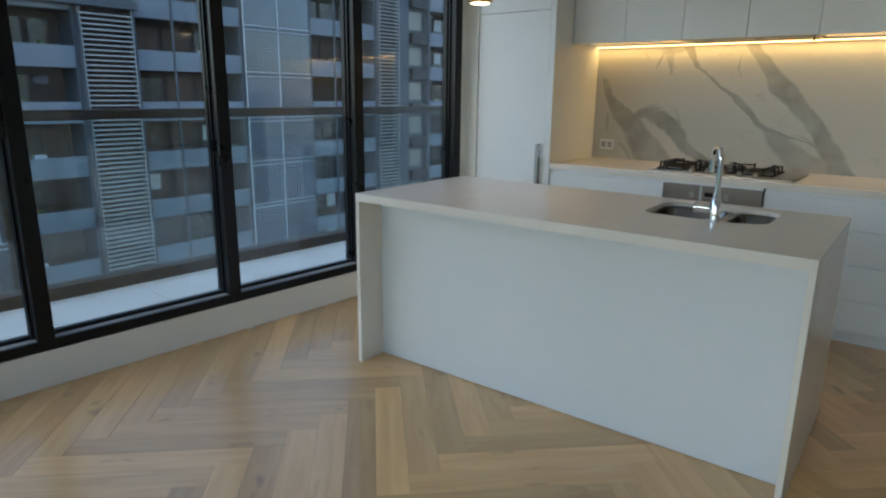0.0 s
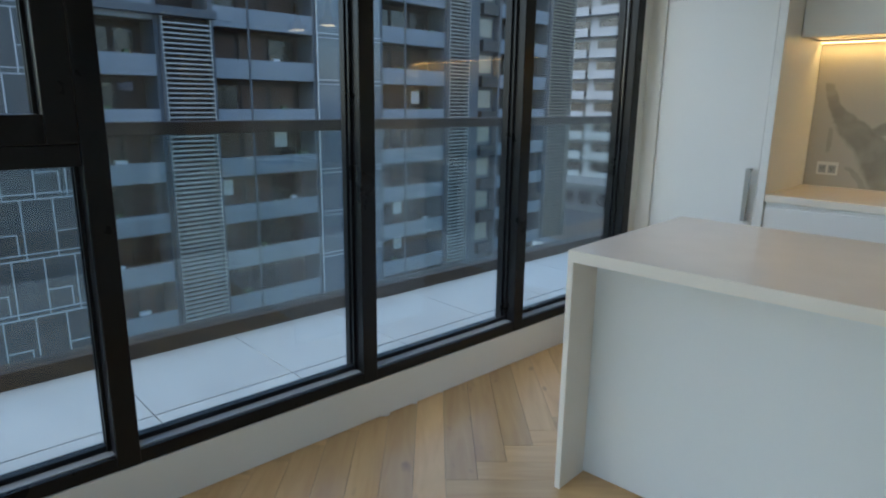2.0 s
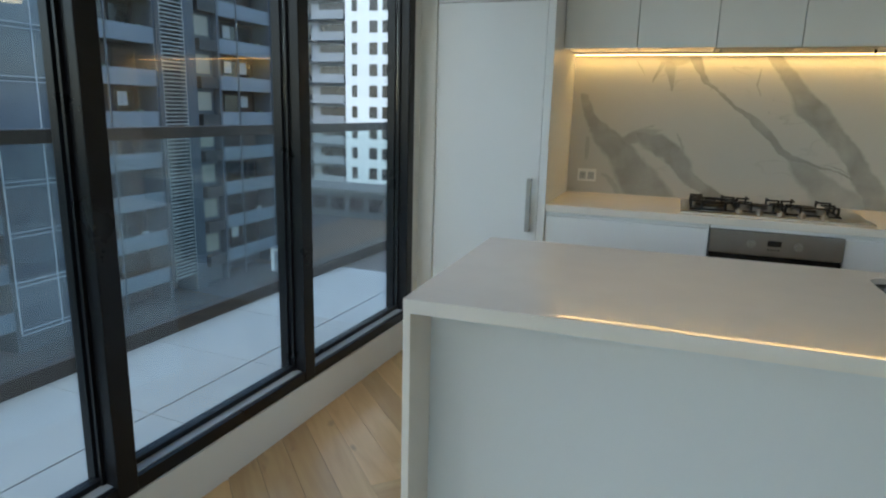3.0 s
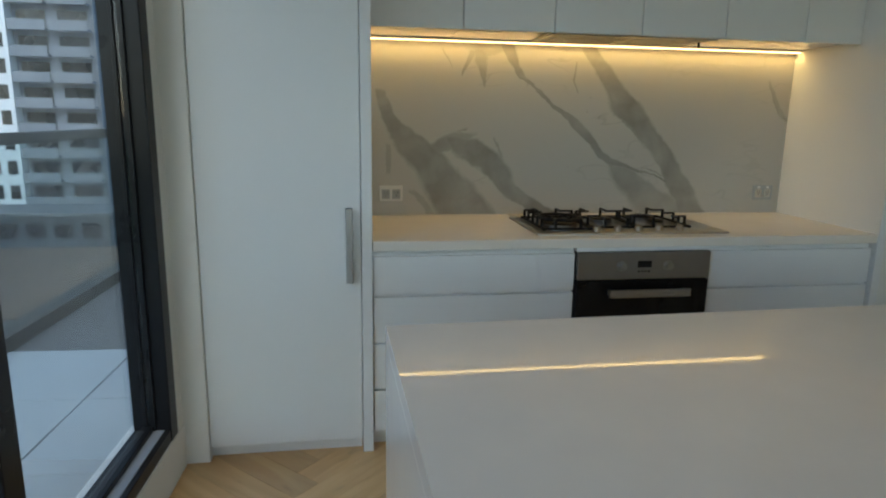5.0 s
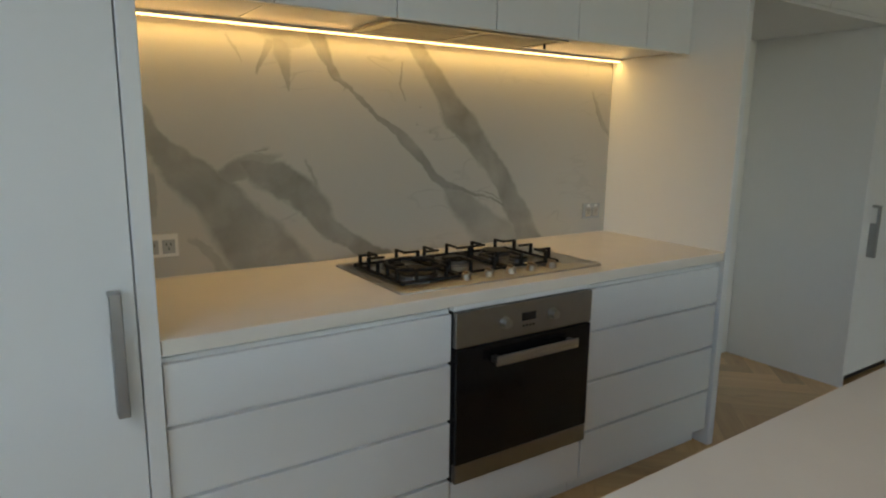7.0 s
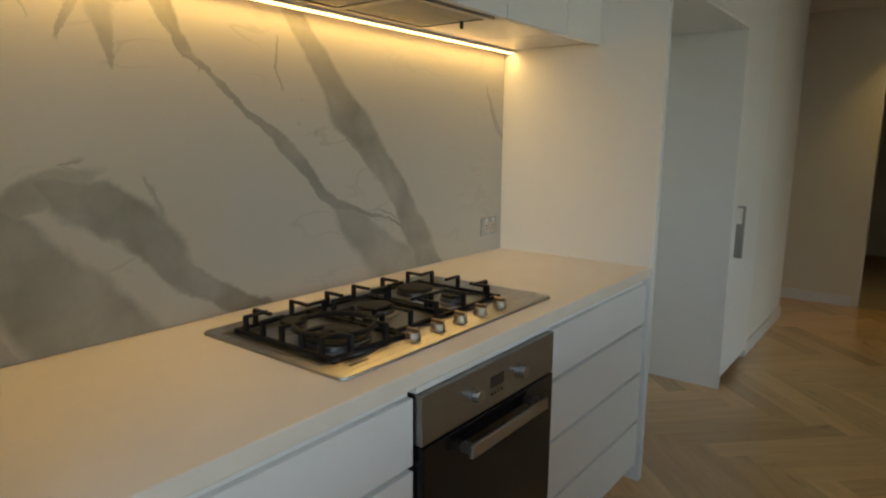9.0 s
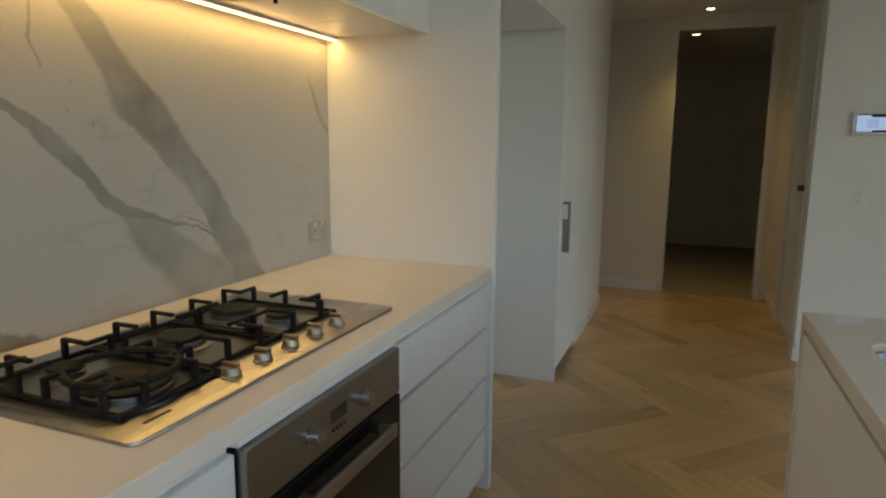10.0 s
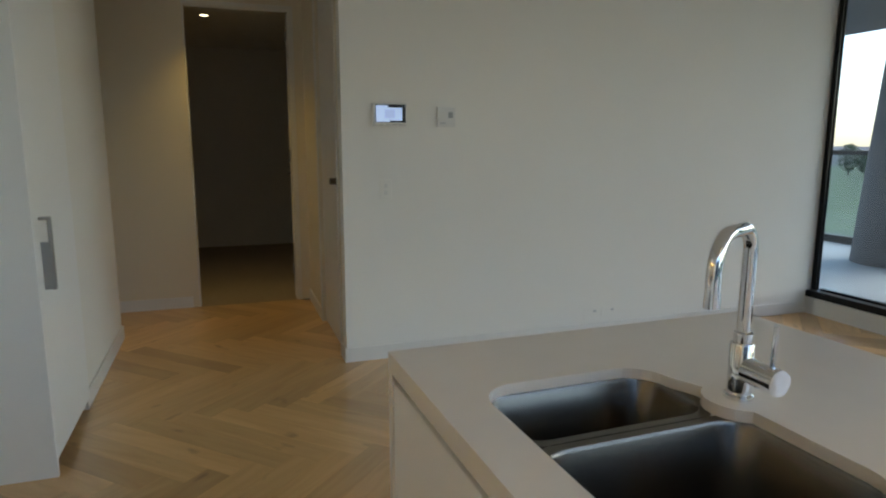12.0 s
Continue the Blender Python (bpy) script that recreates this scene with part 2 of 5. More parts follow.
    bands = [
        vein(0.78, 0.74, *right), vein(0.86, 0.66, *middle), vein(0.60, 0.66, *fan), vein(0.78, 0.76, *left), vein(0.84, 0.76, *arm),
        vein(0.66, 0.70, (-2.560, 1.190, 0.040), (-2.432, 1.268, 0.044), (-2.355, 1.310, 0.034)),
        vein(0.55, 0.50, (-2.290, 1.690, 0.030), (-2.255, 1.725, 0.100), (-2.240, 1.760, 0.110)),
        vein(0.70, 0.60, (-2.330, 1.700, 0.018), (-2.352, 1.648, 0.011), (-2.379, 1.593, 0.005)),
        vein(0.70, 0.60, (-2.290, 1.710, 0.040), (-2.281, 1.637, 0.024), (-2.256, 1.548, 0.006)),
        vein(0.40, 0.30, (-2.480, 1.718, 0.005), (-2.450, 1.672, 0.006), (-2.424, 1.636, 0.003)),
        vein(0.46, 0.60, (-2.735, 1.249, 0.016), (-2.745, 1.182, 0.016), (-2.747, 1.107, 0.012)),
        vein(0.46, 0.60, (-2.622, 1.029, 0.012), (-2.579, 0.994, 0.018), (-2.520, 0.900, 0.022)),
        vein(0.45, 0.50, (-0.720, 1.590, 0.008), (-0.660, 1.489, 0.018), (-0.555, 1.340, 0.014)),
    ]
    lines = [
        vein(0.58, 0.1, *edge_of(right[1:5], 0.92, 0.006)), vein(0.61, 0.1, *edge_of(middle[3:9], 0.85, 0.006)), vein(0.54, 0.2, *edge_of(right[5:], 0.95, 0.004)),
        vein(0.58, 0.2, *edge_of(arm[2:], 0.8, 0.006)), vein(0.65, 0.2, (-2.140, 1.700, 0.006), (-2.090, 1.600, 0.008), (-2.040, 1.555, 0.004)),
        vein(0.54, 0.2, (-2.395, 1.325, 0.006), (-2.355, 1.335, 0.012), (-2.345, 1.310, 0.006)),
        vein(0.45, 0.1, (-2.210, 1.270, 0.006), (-2.173, 1.210, 0.010), (-2.166, 1.110, 0.009)),
        vein(0.51, 0.2, (-1.794, 1.659, 0.005), (-1.806, 1.581, 0.008), (-1.773, 1.528, 0.004)),
        vein(0.60, 0.2, (-1.719, 1.419, 0.003), (-1.659, 1.405, 0.004), (-1.624, 1.417, 0.003)), vein(0.55, 0.2, (-1.702, 1.488, 0.003), (-1.610, 1.486, 0.004)),
        vein(0.58, 0.2, (-0.715, 1.567, 0.005), (-0.672, 1.489, 0.006), (-0.640, 1.440, 0.005)), vein(0.58, 0.2, (-0.610, 1.420, 0.004), (-0.558, 1.335, 0.006)),
        vein(0.61, 0.2, (-1.480, 1.142, 0.005), (-1.380, 1.130, 0.009), (-1.245, 1.080, 0.004)),
    ]
    total = bands[0]
    for one in bands[1:]:
        total = math_node("MAXIMUM", total, one)
    cloud = n.new("ShaderNodeTexNoise")
    cloud.inputs["Scale"].default_value, cloud.inputs["Detail"].default_value, cloud.inputs["Distortion"].default_value = 7.0, 6, 0.25
    l.new(flat.outputs[0], cloud.inputs["Vector"])
    cr = n.new("ShaderNodeMapRange")
    cr.inputs["From Min"].default_value, cr.inputs["From Max"].default_value = 0.3, 0.7
    cr.inputs["To Min"].default_value, cr.inputs["To Max"].default_value = 0.48, 1.05
    l.new(cloud.outputs["Fac"], cr.inputs["Value"])
    fac = math_node("MULTIPLY", total, cr.outputs[0])
    for one in lines:
        fac = math_node("MAXIMUM", fac, one)
    # hair veins, in patches
    hair, patch = n.new("ShaderNodeTexNoise"), n.new("ShaderNodeTexNoise")
    hair.inputs["Scale"].default_value, hair.inputs["Detail"].default_value, hair.inputs["Distortion"].default_value = 2.4, 3, 0.25
    patch.inputs["Scale"].default_value, patch.inputs["Detail"].default_value = 2.3, 2
    tilt = n.new("ShaderNodeMapping")
    tilt.inputs["Rotation"].default_value, tilt.inputs["Scale"].default_value = (0, radians(-48), 0), (1.0, 1.0, 2.6)
    l.new(flat.outputs[0], tilt.inputs["Vector"])
    l.new(tilt.outputs[0], hair.inputs["Vector"])
    l.new(flat.outputs[0], patch.inputs["Vector"])
    thin = n.new("ShaderNodeMapRange")
    thin.inputs["From Min"].default_value, thin.inputs["From Max"].default_value = 0.016, 0.0
    thin.inputs["To Max"].default_value = 0.24
    l.new(math_node("ABSOLUTE", math_node("SUBTRACT", hair.outputs["Fac"], 0.5), None), thin.inputs["Value"])
    where = n.new("ShaderNodeMapRange")
    where.inputs["From Min"].default_value, where.inputs["From Max"].default_value = 0.50, 0.64
    l.new(patch.outputs["Fac"], where.inputs["Value"])
    fac = math_node("MAXIMUM", fac, math_node("MULTIPLY", thin.outputs[0], where.outputs[0]))
    mix = n.new("ShaderNodeMix")
    mix.data_type = "RGBA"
    mix.inputs["A"].default_value = (0.47, 0.455, 0.42, 1)
    mix.inputs["B"].default_value = (0.170, 0.168, 0.143, 1)
    l.new(fac, mix.inputs["Factor"])
    l.new(mix.outputs["Result"], b.inputs["Base Color"])
    b.inputs["Roughness"].default_value = 0.28
    return m


M_WALL = plain("wall_paint", (0.82, 0.81, 0.77), 0.62, vary=0.015, scale=1.2, bump=0.12, bump_scale=350)
# the white wall paint again, with the hall's warm light put into its colour
M_WALL_WARMLIT = plain("wall_paint_warm_lit", (0.74, 0.675, 0.54), 0.62, vary=0.02, scale=1.2, bump=0.12, bump_scale=350)
M_CEIL = plain("ceiling_paint", (0.84, 0.83, 0.80), 0.8, vary=0.015, bump=0.1, bump_scale=300)
M_SKIRT = plain("skirting_paint", (0.78, 0.77, 0.74), 0.4, vary=0.02)
# white lacquer darkened and cooled for the dimmer light on the island front
M_LAC_SHADED = plain("white_lacquer_shaded", (0.70, 0.715, 0.72), 0.42, vary=0.012, scale=1.5, bump=0.05, bump_scale=420)
M_LAC = plain("white_lacquer", (0.82, 0.825, 0.82), 0.38, vary=0.012, scale=1.5, bump=0.05, bump_scale=420)
M_GLOSSLAC = plain("gloss_lacquer", (0.74, 0.74, 0.73), 0.27, vary=0.012, scale=1.5, rough_vary=0.02)
M_CARC = plain("carcass_board", (0.55, 0.55, 0.54), 0.6)
M_STONE = plain("white_stone", (0.80, 0.745, 0.67), 0.034, gloss=0.10, vary=0.02, scale=8, rough_vary=0.010)
M_MARBLE = marble_mat()
M_BLACK = plain("black_aluminium", (0.008, 0.009, 0.011), 0.28, gloss=0.24, vary=0.08, scale=6, bump=0.05, bump_scale=500, rough_vary=0.02)
M_GASKET = plain("grey_aluminium", (0.36, 0.38, 0.40), 0.35, vary=0.1)
M_GLASS = glass_pane("window_glass", (0.90, 0.94, 0.95))
M_BALGLASS = glass_pane("balustrade_glass", (0.87, 0.94, 0.935))
M_OAK = oak_mat()
M_GAP = plain("joint_filler", (0.52, 0.38, 0.22), 0.8)
M_STEEL = brushed("brushed_steel", (0.40, 0.39, 0.375), 0.28)
M_OVENSTEEL = plain("oven_steel", (0.30, 0.29, 0.275), 0.30, metal=1.0, vary=0.04, scale=14.0, rough_vary=0.04)
M_STEEL2 = plain("sink_steel", (0.185, 0.175, 0.16), 0.25, metal=1.0, vary=0.05, scale=9.0, rough_vary=0.05)
M_PLATE = plain("polished_steel", (0.58, 0.56, 0.53), 0.16, metal=1.0, vary=0.03, rough_vary=0.03)
M_NICKEL = brushed("satin_nickel", (0.36, 0.36, 0.36), 0.34, (300, 300, 4))
M_IRON = plain("cast_iron", (0.010, 0.010, 0.011), 0.55, gloss=0.25, vary=0.2, scale=20, bump=0.5, bump_scale=900)
M_BURNER = plain("burner_cap", (0.012, 0.012, 0.013), 0.55, gloss=0.25, vary=0.2, scale=30)
M_ALLOY = plain("burner_alloy", (0.26, 0.26, 0.27), 0.36, metal=1.0, vary=0.1, scale=30)
M_CHROME = plain("chrome", (0.82, 0.82, 0.83), 0.06, metal=1.0, vary=0.01, rough_vary=0.03)
M_OVENGLASS = plain("oven_glass", (0.008, 0.008, 0.009), 0.09, gloss=0.28, vary=0.1, rough_vary=0.03)
M_KNOB = plain("knob_steel", (0.40, 0.345, 0.28), 0.42, metal=1.0, vary=0.05)
M_PRINT = plain("dark_print", (0.03, 0.03, 0.03), 0.6)
M_PALEPRINT = plain("pale_print", (0.55, 0.56, 0.57), 0.6)
M_PLASTIC = plain("white_plastic", (0.72, 0.72, 0.70), 0.35, vary=0.01)
M_DARKPL = plain("black_plastic", (0.015, 0.016, 0.02), 0.25)
M_LED = glowing("led_diffuser", (1.0, 0.59, 0.21), LED_GLOW)
M_LAMP = glowing("lamp_diffuser", (1.0, 0.80, 0.48), 2.2)
M_BRASS = plain("brass", (0.62, 0.42, 0.16), 0.25, metal=1.0, vary=0.08)
M_SCREEN = glowing("intercom_screen_glow", (0.48, 0.62, 0.92), 0.20)
M_TILE = plain("terrace_tile", (0.39, 0.425, 0.435), 0.6, vary=0.06, scale=2.5, bump=0.2, bump_scale=300, per_object=0.05)
M_GROUT = plain("terrace_grout", (0.13, 0.13, 0.13), 0.9)
M_CURB = plain("brown_aluminium", (0.040, 0.034, 0.031), 0.45, gloss=0.2, vary=0.1)
M_CONC = plain("grey_concrete", (0.20, 0.205, 0.215), 0.75, vary=0.1, scale=1.5, bump=0.3, bump_scale=60)
# grey concrete at half its tone: the column's backlit shade is in the colour
M_CONC_BACKLIT = plain("backlit_concrete", (0.10, 0.103, 0.108), 0.75, vary=0.12, scale=1.5, bump=0.3, bump_scale=60)
M_CARPET = plain("carpet", (0.30, 0.25, 0.19), 0.95, vary=0.1, scale=40, bump=0.8, bump_scale=500)
M_DOOR = plain("door_paint", (0.74, 0.72, 0.67), 0.42, vary=0.015)

# ---- mesh helpers ----
def box(bm, x0, x1, y0, y1, z0, z1, bev=0.0, seg=2):
    vs = bmesh.ops.create_cube(bm, size=1.0)["verts"]
    for v in vs:
        v.co = Vector((x0 + (v.co.x + 0.5) * (x1 - x0), y0 + (v.co.y + 0.5) * (y1 - y0), z0 + (v.co.z + 0.5) * (z1 - z0)))
    if bev:
        es = {e for v in vs for e in v.link_edges}
        bmesh.ops.bevel(bm, geom=list(es), offset=bev, segments=seg, profile=0.5, affect="EDGES")
    return bm


def one_box(x0, x1, y0, y1, z0, z1, bev=0.0, seg=2):
    return box(bmesh.new(), x0, x1, y0, y1, z0, z1, bev, seg)


def cyl(bm, p, q, r0, r1=None, n=24):
    """A round bar or cone from p to q."""
    p, q = Vector(p), Vector(q)
    r1 = r0 if r1 is None else r1
    m = Matrix.Translation((p + q) / 2) @ (q - p).to_track_quat("Z", "Y").to_matrix().to_4x4()
    bmesh.ops.create_cone(bm, cap_ends=True, segments=n, radius1=r0, radius2=r1, depth=(q - p).length, matrix=m)
    return bm


def turned(bm, profile, c, n=32):
    """A turned body: radius and height pairs round an upright axis through c, closed at its ends."""
    rings = []
    for r, z in profile:
        rings.append([bm.verts.new((c[0] + r * math.cos(2 * math.pi * i / n), c[1] + r * math.sin(2 * math.pi * i / n), c[2] + z)) for i in range(n)])
    for a, c2 in zip(rings, rings[1:]):
        for i in range(n):
            bm.faces.new((a[i], a[(i + 1) % n], c2[(i + 1) % n], c2[i]))
    bm.faces.new(list(reversed(rings[0])))
    bm.faces.new(rings[-1])
    return bm


def tube(bm, pts, r, n=16):
    """A bent round tube along a line of points."""
    pts = [Vector(p) for p in pts]
    rings, side = [], None
    for i, p in enumerate(pts):
        d = (pts[min(i + 1, len(pts) - 1)] - pts[max(i - 1, 0)]).normalized()
        side = (side - d * side.dot(d)).normalized() if side is not None else d.orthogonal().normalized()
        up = d.cross(side)
        rings.append([bm.verts.new(p + r * (math.cos(2 * math.pi * k / n) * side + math.sin(2 * math.pi * k / n) * up)) for k in range(n)])
    for a, c in zip(rings, rings[1:]):
        for k in range(n):
            bm.faces.new((a[k], a[(k + 1) % n], c[(k + 1) % n], c[k]))
    bm.faces.new(list(reversed(rings[0])))
    bm.faces.new(rings[-1])
    return bm


def finish(name, bm, material, smooth=False):
    bmesh.ops.recalc_face_normals(bm, faces=bm.faces[:])
    me = bpy.data.meshes.new(name)
    bm.to_mesh(me)
    bm.free()
    me.materials.append(material)
    if smooth:
        me.polygons.foreach_set("use_smooth", [True] * len(me.polygons))
        me.set_sharp_from_angle(angle=radians(40))
    ob = new(name, me)
    return ob


def part(name, bm, material, parent, label="", smooth=False):
    """A bmesh as one mesh object under a thing or a part."""
    ob = finish(name, bm, material, smooth)
    ob.parent = parent
    if label:
        tagged(ob, label)
    return ob


def thing(name, label, category, at=(0, 0, 0), group="", kind="", m=None):
    """The Empty at a thing's base; its parts are given in its own axes."""
    ob = new(name)
    ob.empty_display_size = 0.05
    ob.matrix_world = m if m is not None else pose(*at)
    return tagged(ob, label, category, group, kind)


def solid(name, bm, material, label, category="", kind="", group="", smooth=False):
    return tagged(finish(name, bm, material, smooth), label, category, group, kind)


def struct(name, bm, material, label):
    return solid(name, bm, material, label, kind="structure")


# ---- the room's shell ----
CEIL, HALL = 2.70, 2.45
# the glazed wall stands a little askew to the kitchen
WIN = Matrix.Translation((-3.765, 1.18, 0)) @ pose(0, 0, 0, 0, 0, -2.86)
bm = box(one_box(-3.95, 1.70, -0.55, 5.40, -0.30, -0.012), 1.70, 3.29, 3.10, 5.45, -0.30, -0.012)
floor = struct("floor", bm, M_GAP, "oak herringbone floor laid diagonally to the walls")

# north side: the wall behind the kitchen and the end of the hall
bm = bmesh.new()
box(bm, -3.62, 2.56, 5.235, 5.40, 0, CEIL)
struct("wall_north", bm, M_WALL, "white painted wall behind the kitchen cabinets")
bm = one_box(-3.64, -3.5075, 4.518, 5.235, 0, CEIL, 0.004)
struct("wall_nib", bm, M_WALL, "white painted wall nib between window and cabinet")
bm = one_box(1.335, 2.56, 4.552, 5.235, 0, CEIL, 0.004)
struct("wall_hall_north", bm, M_WALL, "white painted wall beside the pantry")
bm = bmesh.new()
box(bm, 1.612, 1.72, -0.505, 3.195, 0, CEIL)
struct("wall_east", bm, M_WALL, "white painted wall with intercom panel")
# hall's south wall, with the closed flush door
bm = bmesh.new()
box(bm, 1.72, 1.76, 3.07, 3.195, 0, HALL)
box(bm, 2.56, 3.30, 3.07, 3.195, 0, HALL)
box(bm, 1.76, 2.56, 3.07, 3.195, 2.34, HALL)
struct("wall_hall_south", bm, M_WALL_WARMLIT, "white painted wall in the hall, warm lamp light in its colour")
# hall's end wall, with the doorway to the dark room
bm = bmesh.new()
box(bm, 3.30, 3.40, 2.40, 3.295, 0, HALL)
box(bm, 3.30, 3.40, 4.085, 5.60, 0, HALL)
box(bm, 3.30, 3.40, 3.295, 4.085, 2.345, HALL)
struct("wall_hall_end", bm, M_WALL_WARMLIT, "white painted wall at the end of the hall, tinted as warmly lit")
bm = one_box(2.56, 3.30, 5.45, 5.60, 0, HALL)
struct("wall_hall_side", bm, M_WALL_WARMLIT, "white painted wall closing the hall, tinted as warmly lit")
bm = one_box(2.56, 3.30, 5.40, 5.60, -0.30, -0.002)
struct("floor_hall", bm, M_CARPET, "floor of the side hall")
bm = bmesh.new()
box(bm, -4.0, 1.62, -0.70, 5.40, CEIL, CEIL + 0.25)
box(bm, 1.62, 3.40, 2.40, 5.60, HALL, CEIL + 0.25)
struct("ceiling", bm, M_CEIL, "flat white painted ceiling")
# the dark room beyond
bm = one_box(3.29, 3.40, 3.296, 4.084, -0.30, -0.001)
struct("door_sill", bm, M_CARPET, "carpeted threshold of the doorway")
bm = one_box(3.40, 6.4, 2.40, 5.60, -0.30, 0.0)
struct("floor_far_room", bm, M_CARPET, "beige carpet in the dark room")
bm = bmesh.new()
box(bm, 6.4, 6.5, 2.40, 5.60, 0, HALL)
box(bm, 3.40, 6.5, 2.30, 2.40, 0, HALL)
box(bm, 3.40, 6.5, 5.60, 5.70, 0, HALL)
struct("wall_far_room", bm, M_WALL, "walls of the unlit room")
bm = one_box(3.40, 6.5, 2.30, 5.70, HALL, HALL + 0.2)
struct("ceiling_far_room", bm, M_CEIL, "ceiling of the unlit room")

# skirting boards
bm = bmesh.new()
box(bm, 1.600, 1.612, -0.44, 3.207, 0, 0.09, 0.003)
box(bm, 1.612, 1.752, 3.195, 3.207, 0, 0.09, 0.003)
box(bm, 2.60, 3.288, 3.195, 3.207, 0, 0.09, 0.003)
box(bm, 3.288, 3.300, 4.13, 5.45, 0, 0.09, 0.003)
box(bm, 1.335, 2.572, 4.540, 4.552, 0, 0.09, 0.003)
box(bm, 2.560, 2.572, 4.552, 5.40, 0, 0.09, 0.003)
struct("baseboard", bm, M_SKIRT, "low white painted skirting boards")


# ---- windows ----
def glazed_wall(name, m, edges, up, head, label, awning=(), first=0.08):
    """Dark framed panes between mullions. edges: the mullions' right-hand edges along the wall; up: height of the upstand."""
    w = thing(name, label, "", kind="structure", m=m)
    y0, y1 = edges[0] - first, edges[-1]
    part("window_frame", one_box(-0.135, -0.004, y0, y1, up, up + 0.050, 0.003), M_BLACK, w)
    part("window_frame", one_box(-0.135, -0.004, y0, y1, head - 0.07, head, 0.003), M_BLACK, w)
    # the sky's reflection on the black bottom rail, laid on as a grey strip
    part("sill_reflection", one_box(-0.060, -0.022, y0 + 0.08, y1 - 0.08, up + 0.0495, up + 0.054, 0.001), M_GASKET, w, "pale grey strip for the sky's reflection on the black ledge")
    part("glazing_bead", one_box(-0.098, -0.0605, y0 + 0.08, y1 - 0.08, up + 0.0495, up + 0.072, 0.002), M_BLACK, w)
    for k, e in enumerate(edges):
        part("mullion", one_box(-0.135 if k or first > 0.05 else -0.09, 0.0 if k or first > 0.05 else -0.055, e - (0.074 if k else first), e, up + 0.001, head - 0.001, 0.004), M_BLACK, w)
    for i, (a, c) in enumerate(zip(edges, edges[1:])):
        lo, hi, l, r = up + 0.052, head - 0.071, a + 0.001, c - 0.075
        if i in awning:
            part("transom", one_box(-0.130, -0.006, l, r, 1.18, 1.245, 0.003), M_BLACK, w)
            bm = bmesh.new()
            sash = ((l, l + 0.085, 1.246, hi), (r - 0.085, r, 1.246, hi), (l + 0.085, r - 0.085, 1.246, 1.330), (l + 0.085, r - 0.085, hi - 0.085, hi))
            for p, q, z, s in sash:
                box(bm, -0.120, 0.004, p, q, z, s, 0.003)
            part("sash", bm, M_BLACK, w, "black awning sash")
            panes = ((l, r, lo, 1.18), (l + 0.085, r - 0.085, 1.330, hi - 0.085))
        else:
            panes = ((l, r, lo, hi),)
        for p, q, z, s in panes:
            bm = bmesh.new()
            box(bm, -0.078, -0.070, p, q, z, s)
            pane = part("pane", bm, M_GLASS, w)
            pane.visible_shadow = False
            bm = bmesh.new()
            for sx in (-0.092, -0.062):
                box(bm, sx, sx + 0.010, p, p + 0.012, z, s)
                box(bm, sx, sx + 0.010, q - 0.012, q, z, s)
            part("gasket", bm, M_BLACK, w)
    return w


edges_w = [-1.69, -0.70, 0.29, 1.28, 2.26, 3.265]
glazed_wall("window_1", WIN, edges_w, 0.18, 2.62, "black aluminium framed full-height window wall over the terrace", awning=(1,))
bm = box(box(bmesh.new(), -0.20, 0.0, -1.78, 3.345, -0.05, 0.178, 0.004), -0.20, 0.0, -1.78, 3.345, 2.622, CEIL)
ob = finish("wall_west", box(bm, -0.130, -0.004, 3.266, 3.345, 0.1785, 2.6215, 0.003), M_WALL)
ob.matrix_world = WIN
tagged(ob, "low white upstand under the window wall", kind="structure")
SOUTH = Matrix.Translation((1.612, -0.44, 0)) @ pose(0, 0, 0, 0, 0, 90)
edges_s = [0.03, 1.30, 2.52, 3.74, 4.96, 5.50]
glazed_wall("window_2", SOUTH, edges_s, 0.13, 2.62, "black aluminium framed glazing towards the wide terrace", first=0.03)
ob = finish("wall_south", box(box(bmesh.new(), -0.18, 0.0, 0.0, 5.55, -0.05, 0.128, 0.004), -0.18, 0.0, 0.0, 5.55, 2.622, CEIL), M_WALL)
ob.matrix_world = SOUTH
tagged(ob, "low white upstand under the terrace glazing", kind="structure")

# ---- hall doors ----
d = thing("door_1", "white flush door standing open into the dark room", "", kind="structure", m=pose(3.40, 3.315, 0, 0, 0, -8))
part("leaf", one_box(0.0, 0.75, -0.04, 0.0, 0.012, 2.325, 0.003), M_DOOR, d)
for z in (0.25, 1.21, 2.17):
    h = cyl(bmesh.new(), (-0.008, 0.004, z - 0.05), (-0.008, 0.004, z + 0.05), 0.007, n=12)
    part("hinge", h, M_NICKEL, d, "satin nickel hinge", True)
bm = cyl(bmesh.new(), (0.69, 0.0, 1.03), (0.69, 0.05, 1.03), 0.010)
cyl(bm, (0.69, 0.045, 1.03), (0.575, 0.045, 1.03), 0.009)
part("door_handle", bm, M_NICKEL, d, "satin nickel lever handle", True)
bm = bmesh.new()
for y0, y1, z0, z1 in ((3.265, 3.298, 0, 2.375), (3.298, 4.085, 2.342, 2.375)):
    box(bm, 3.290, 3.300, y0, y1, z0, z1, 0.002)
struct("trim", bm, M_DOOR, "painted architrave round the doorway")
bm = bmesh.new()
for y0, y1, z0, z1 in ((3.295, 3.309, 0, 2.345), (4.071, 4.085, 0, 2.345), (3.309, 4.071, 2.331, 2.345)):
    box(bm, 3.300, 3.400, y0, y1, z0, z1, 0.002)
struct("door_frame", bm, M_DOOR, "painted door frame lining")

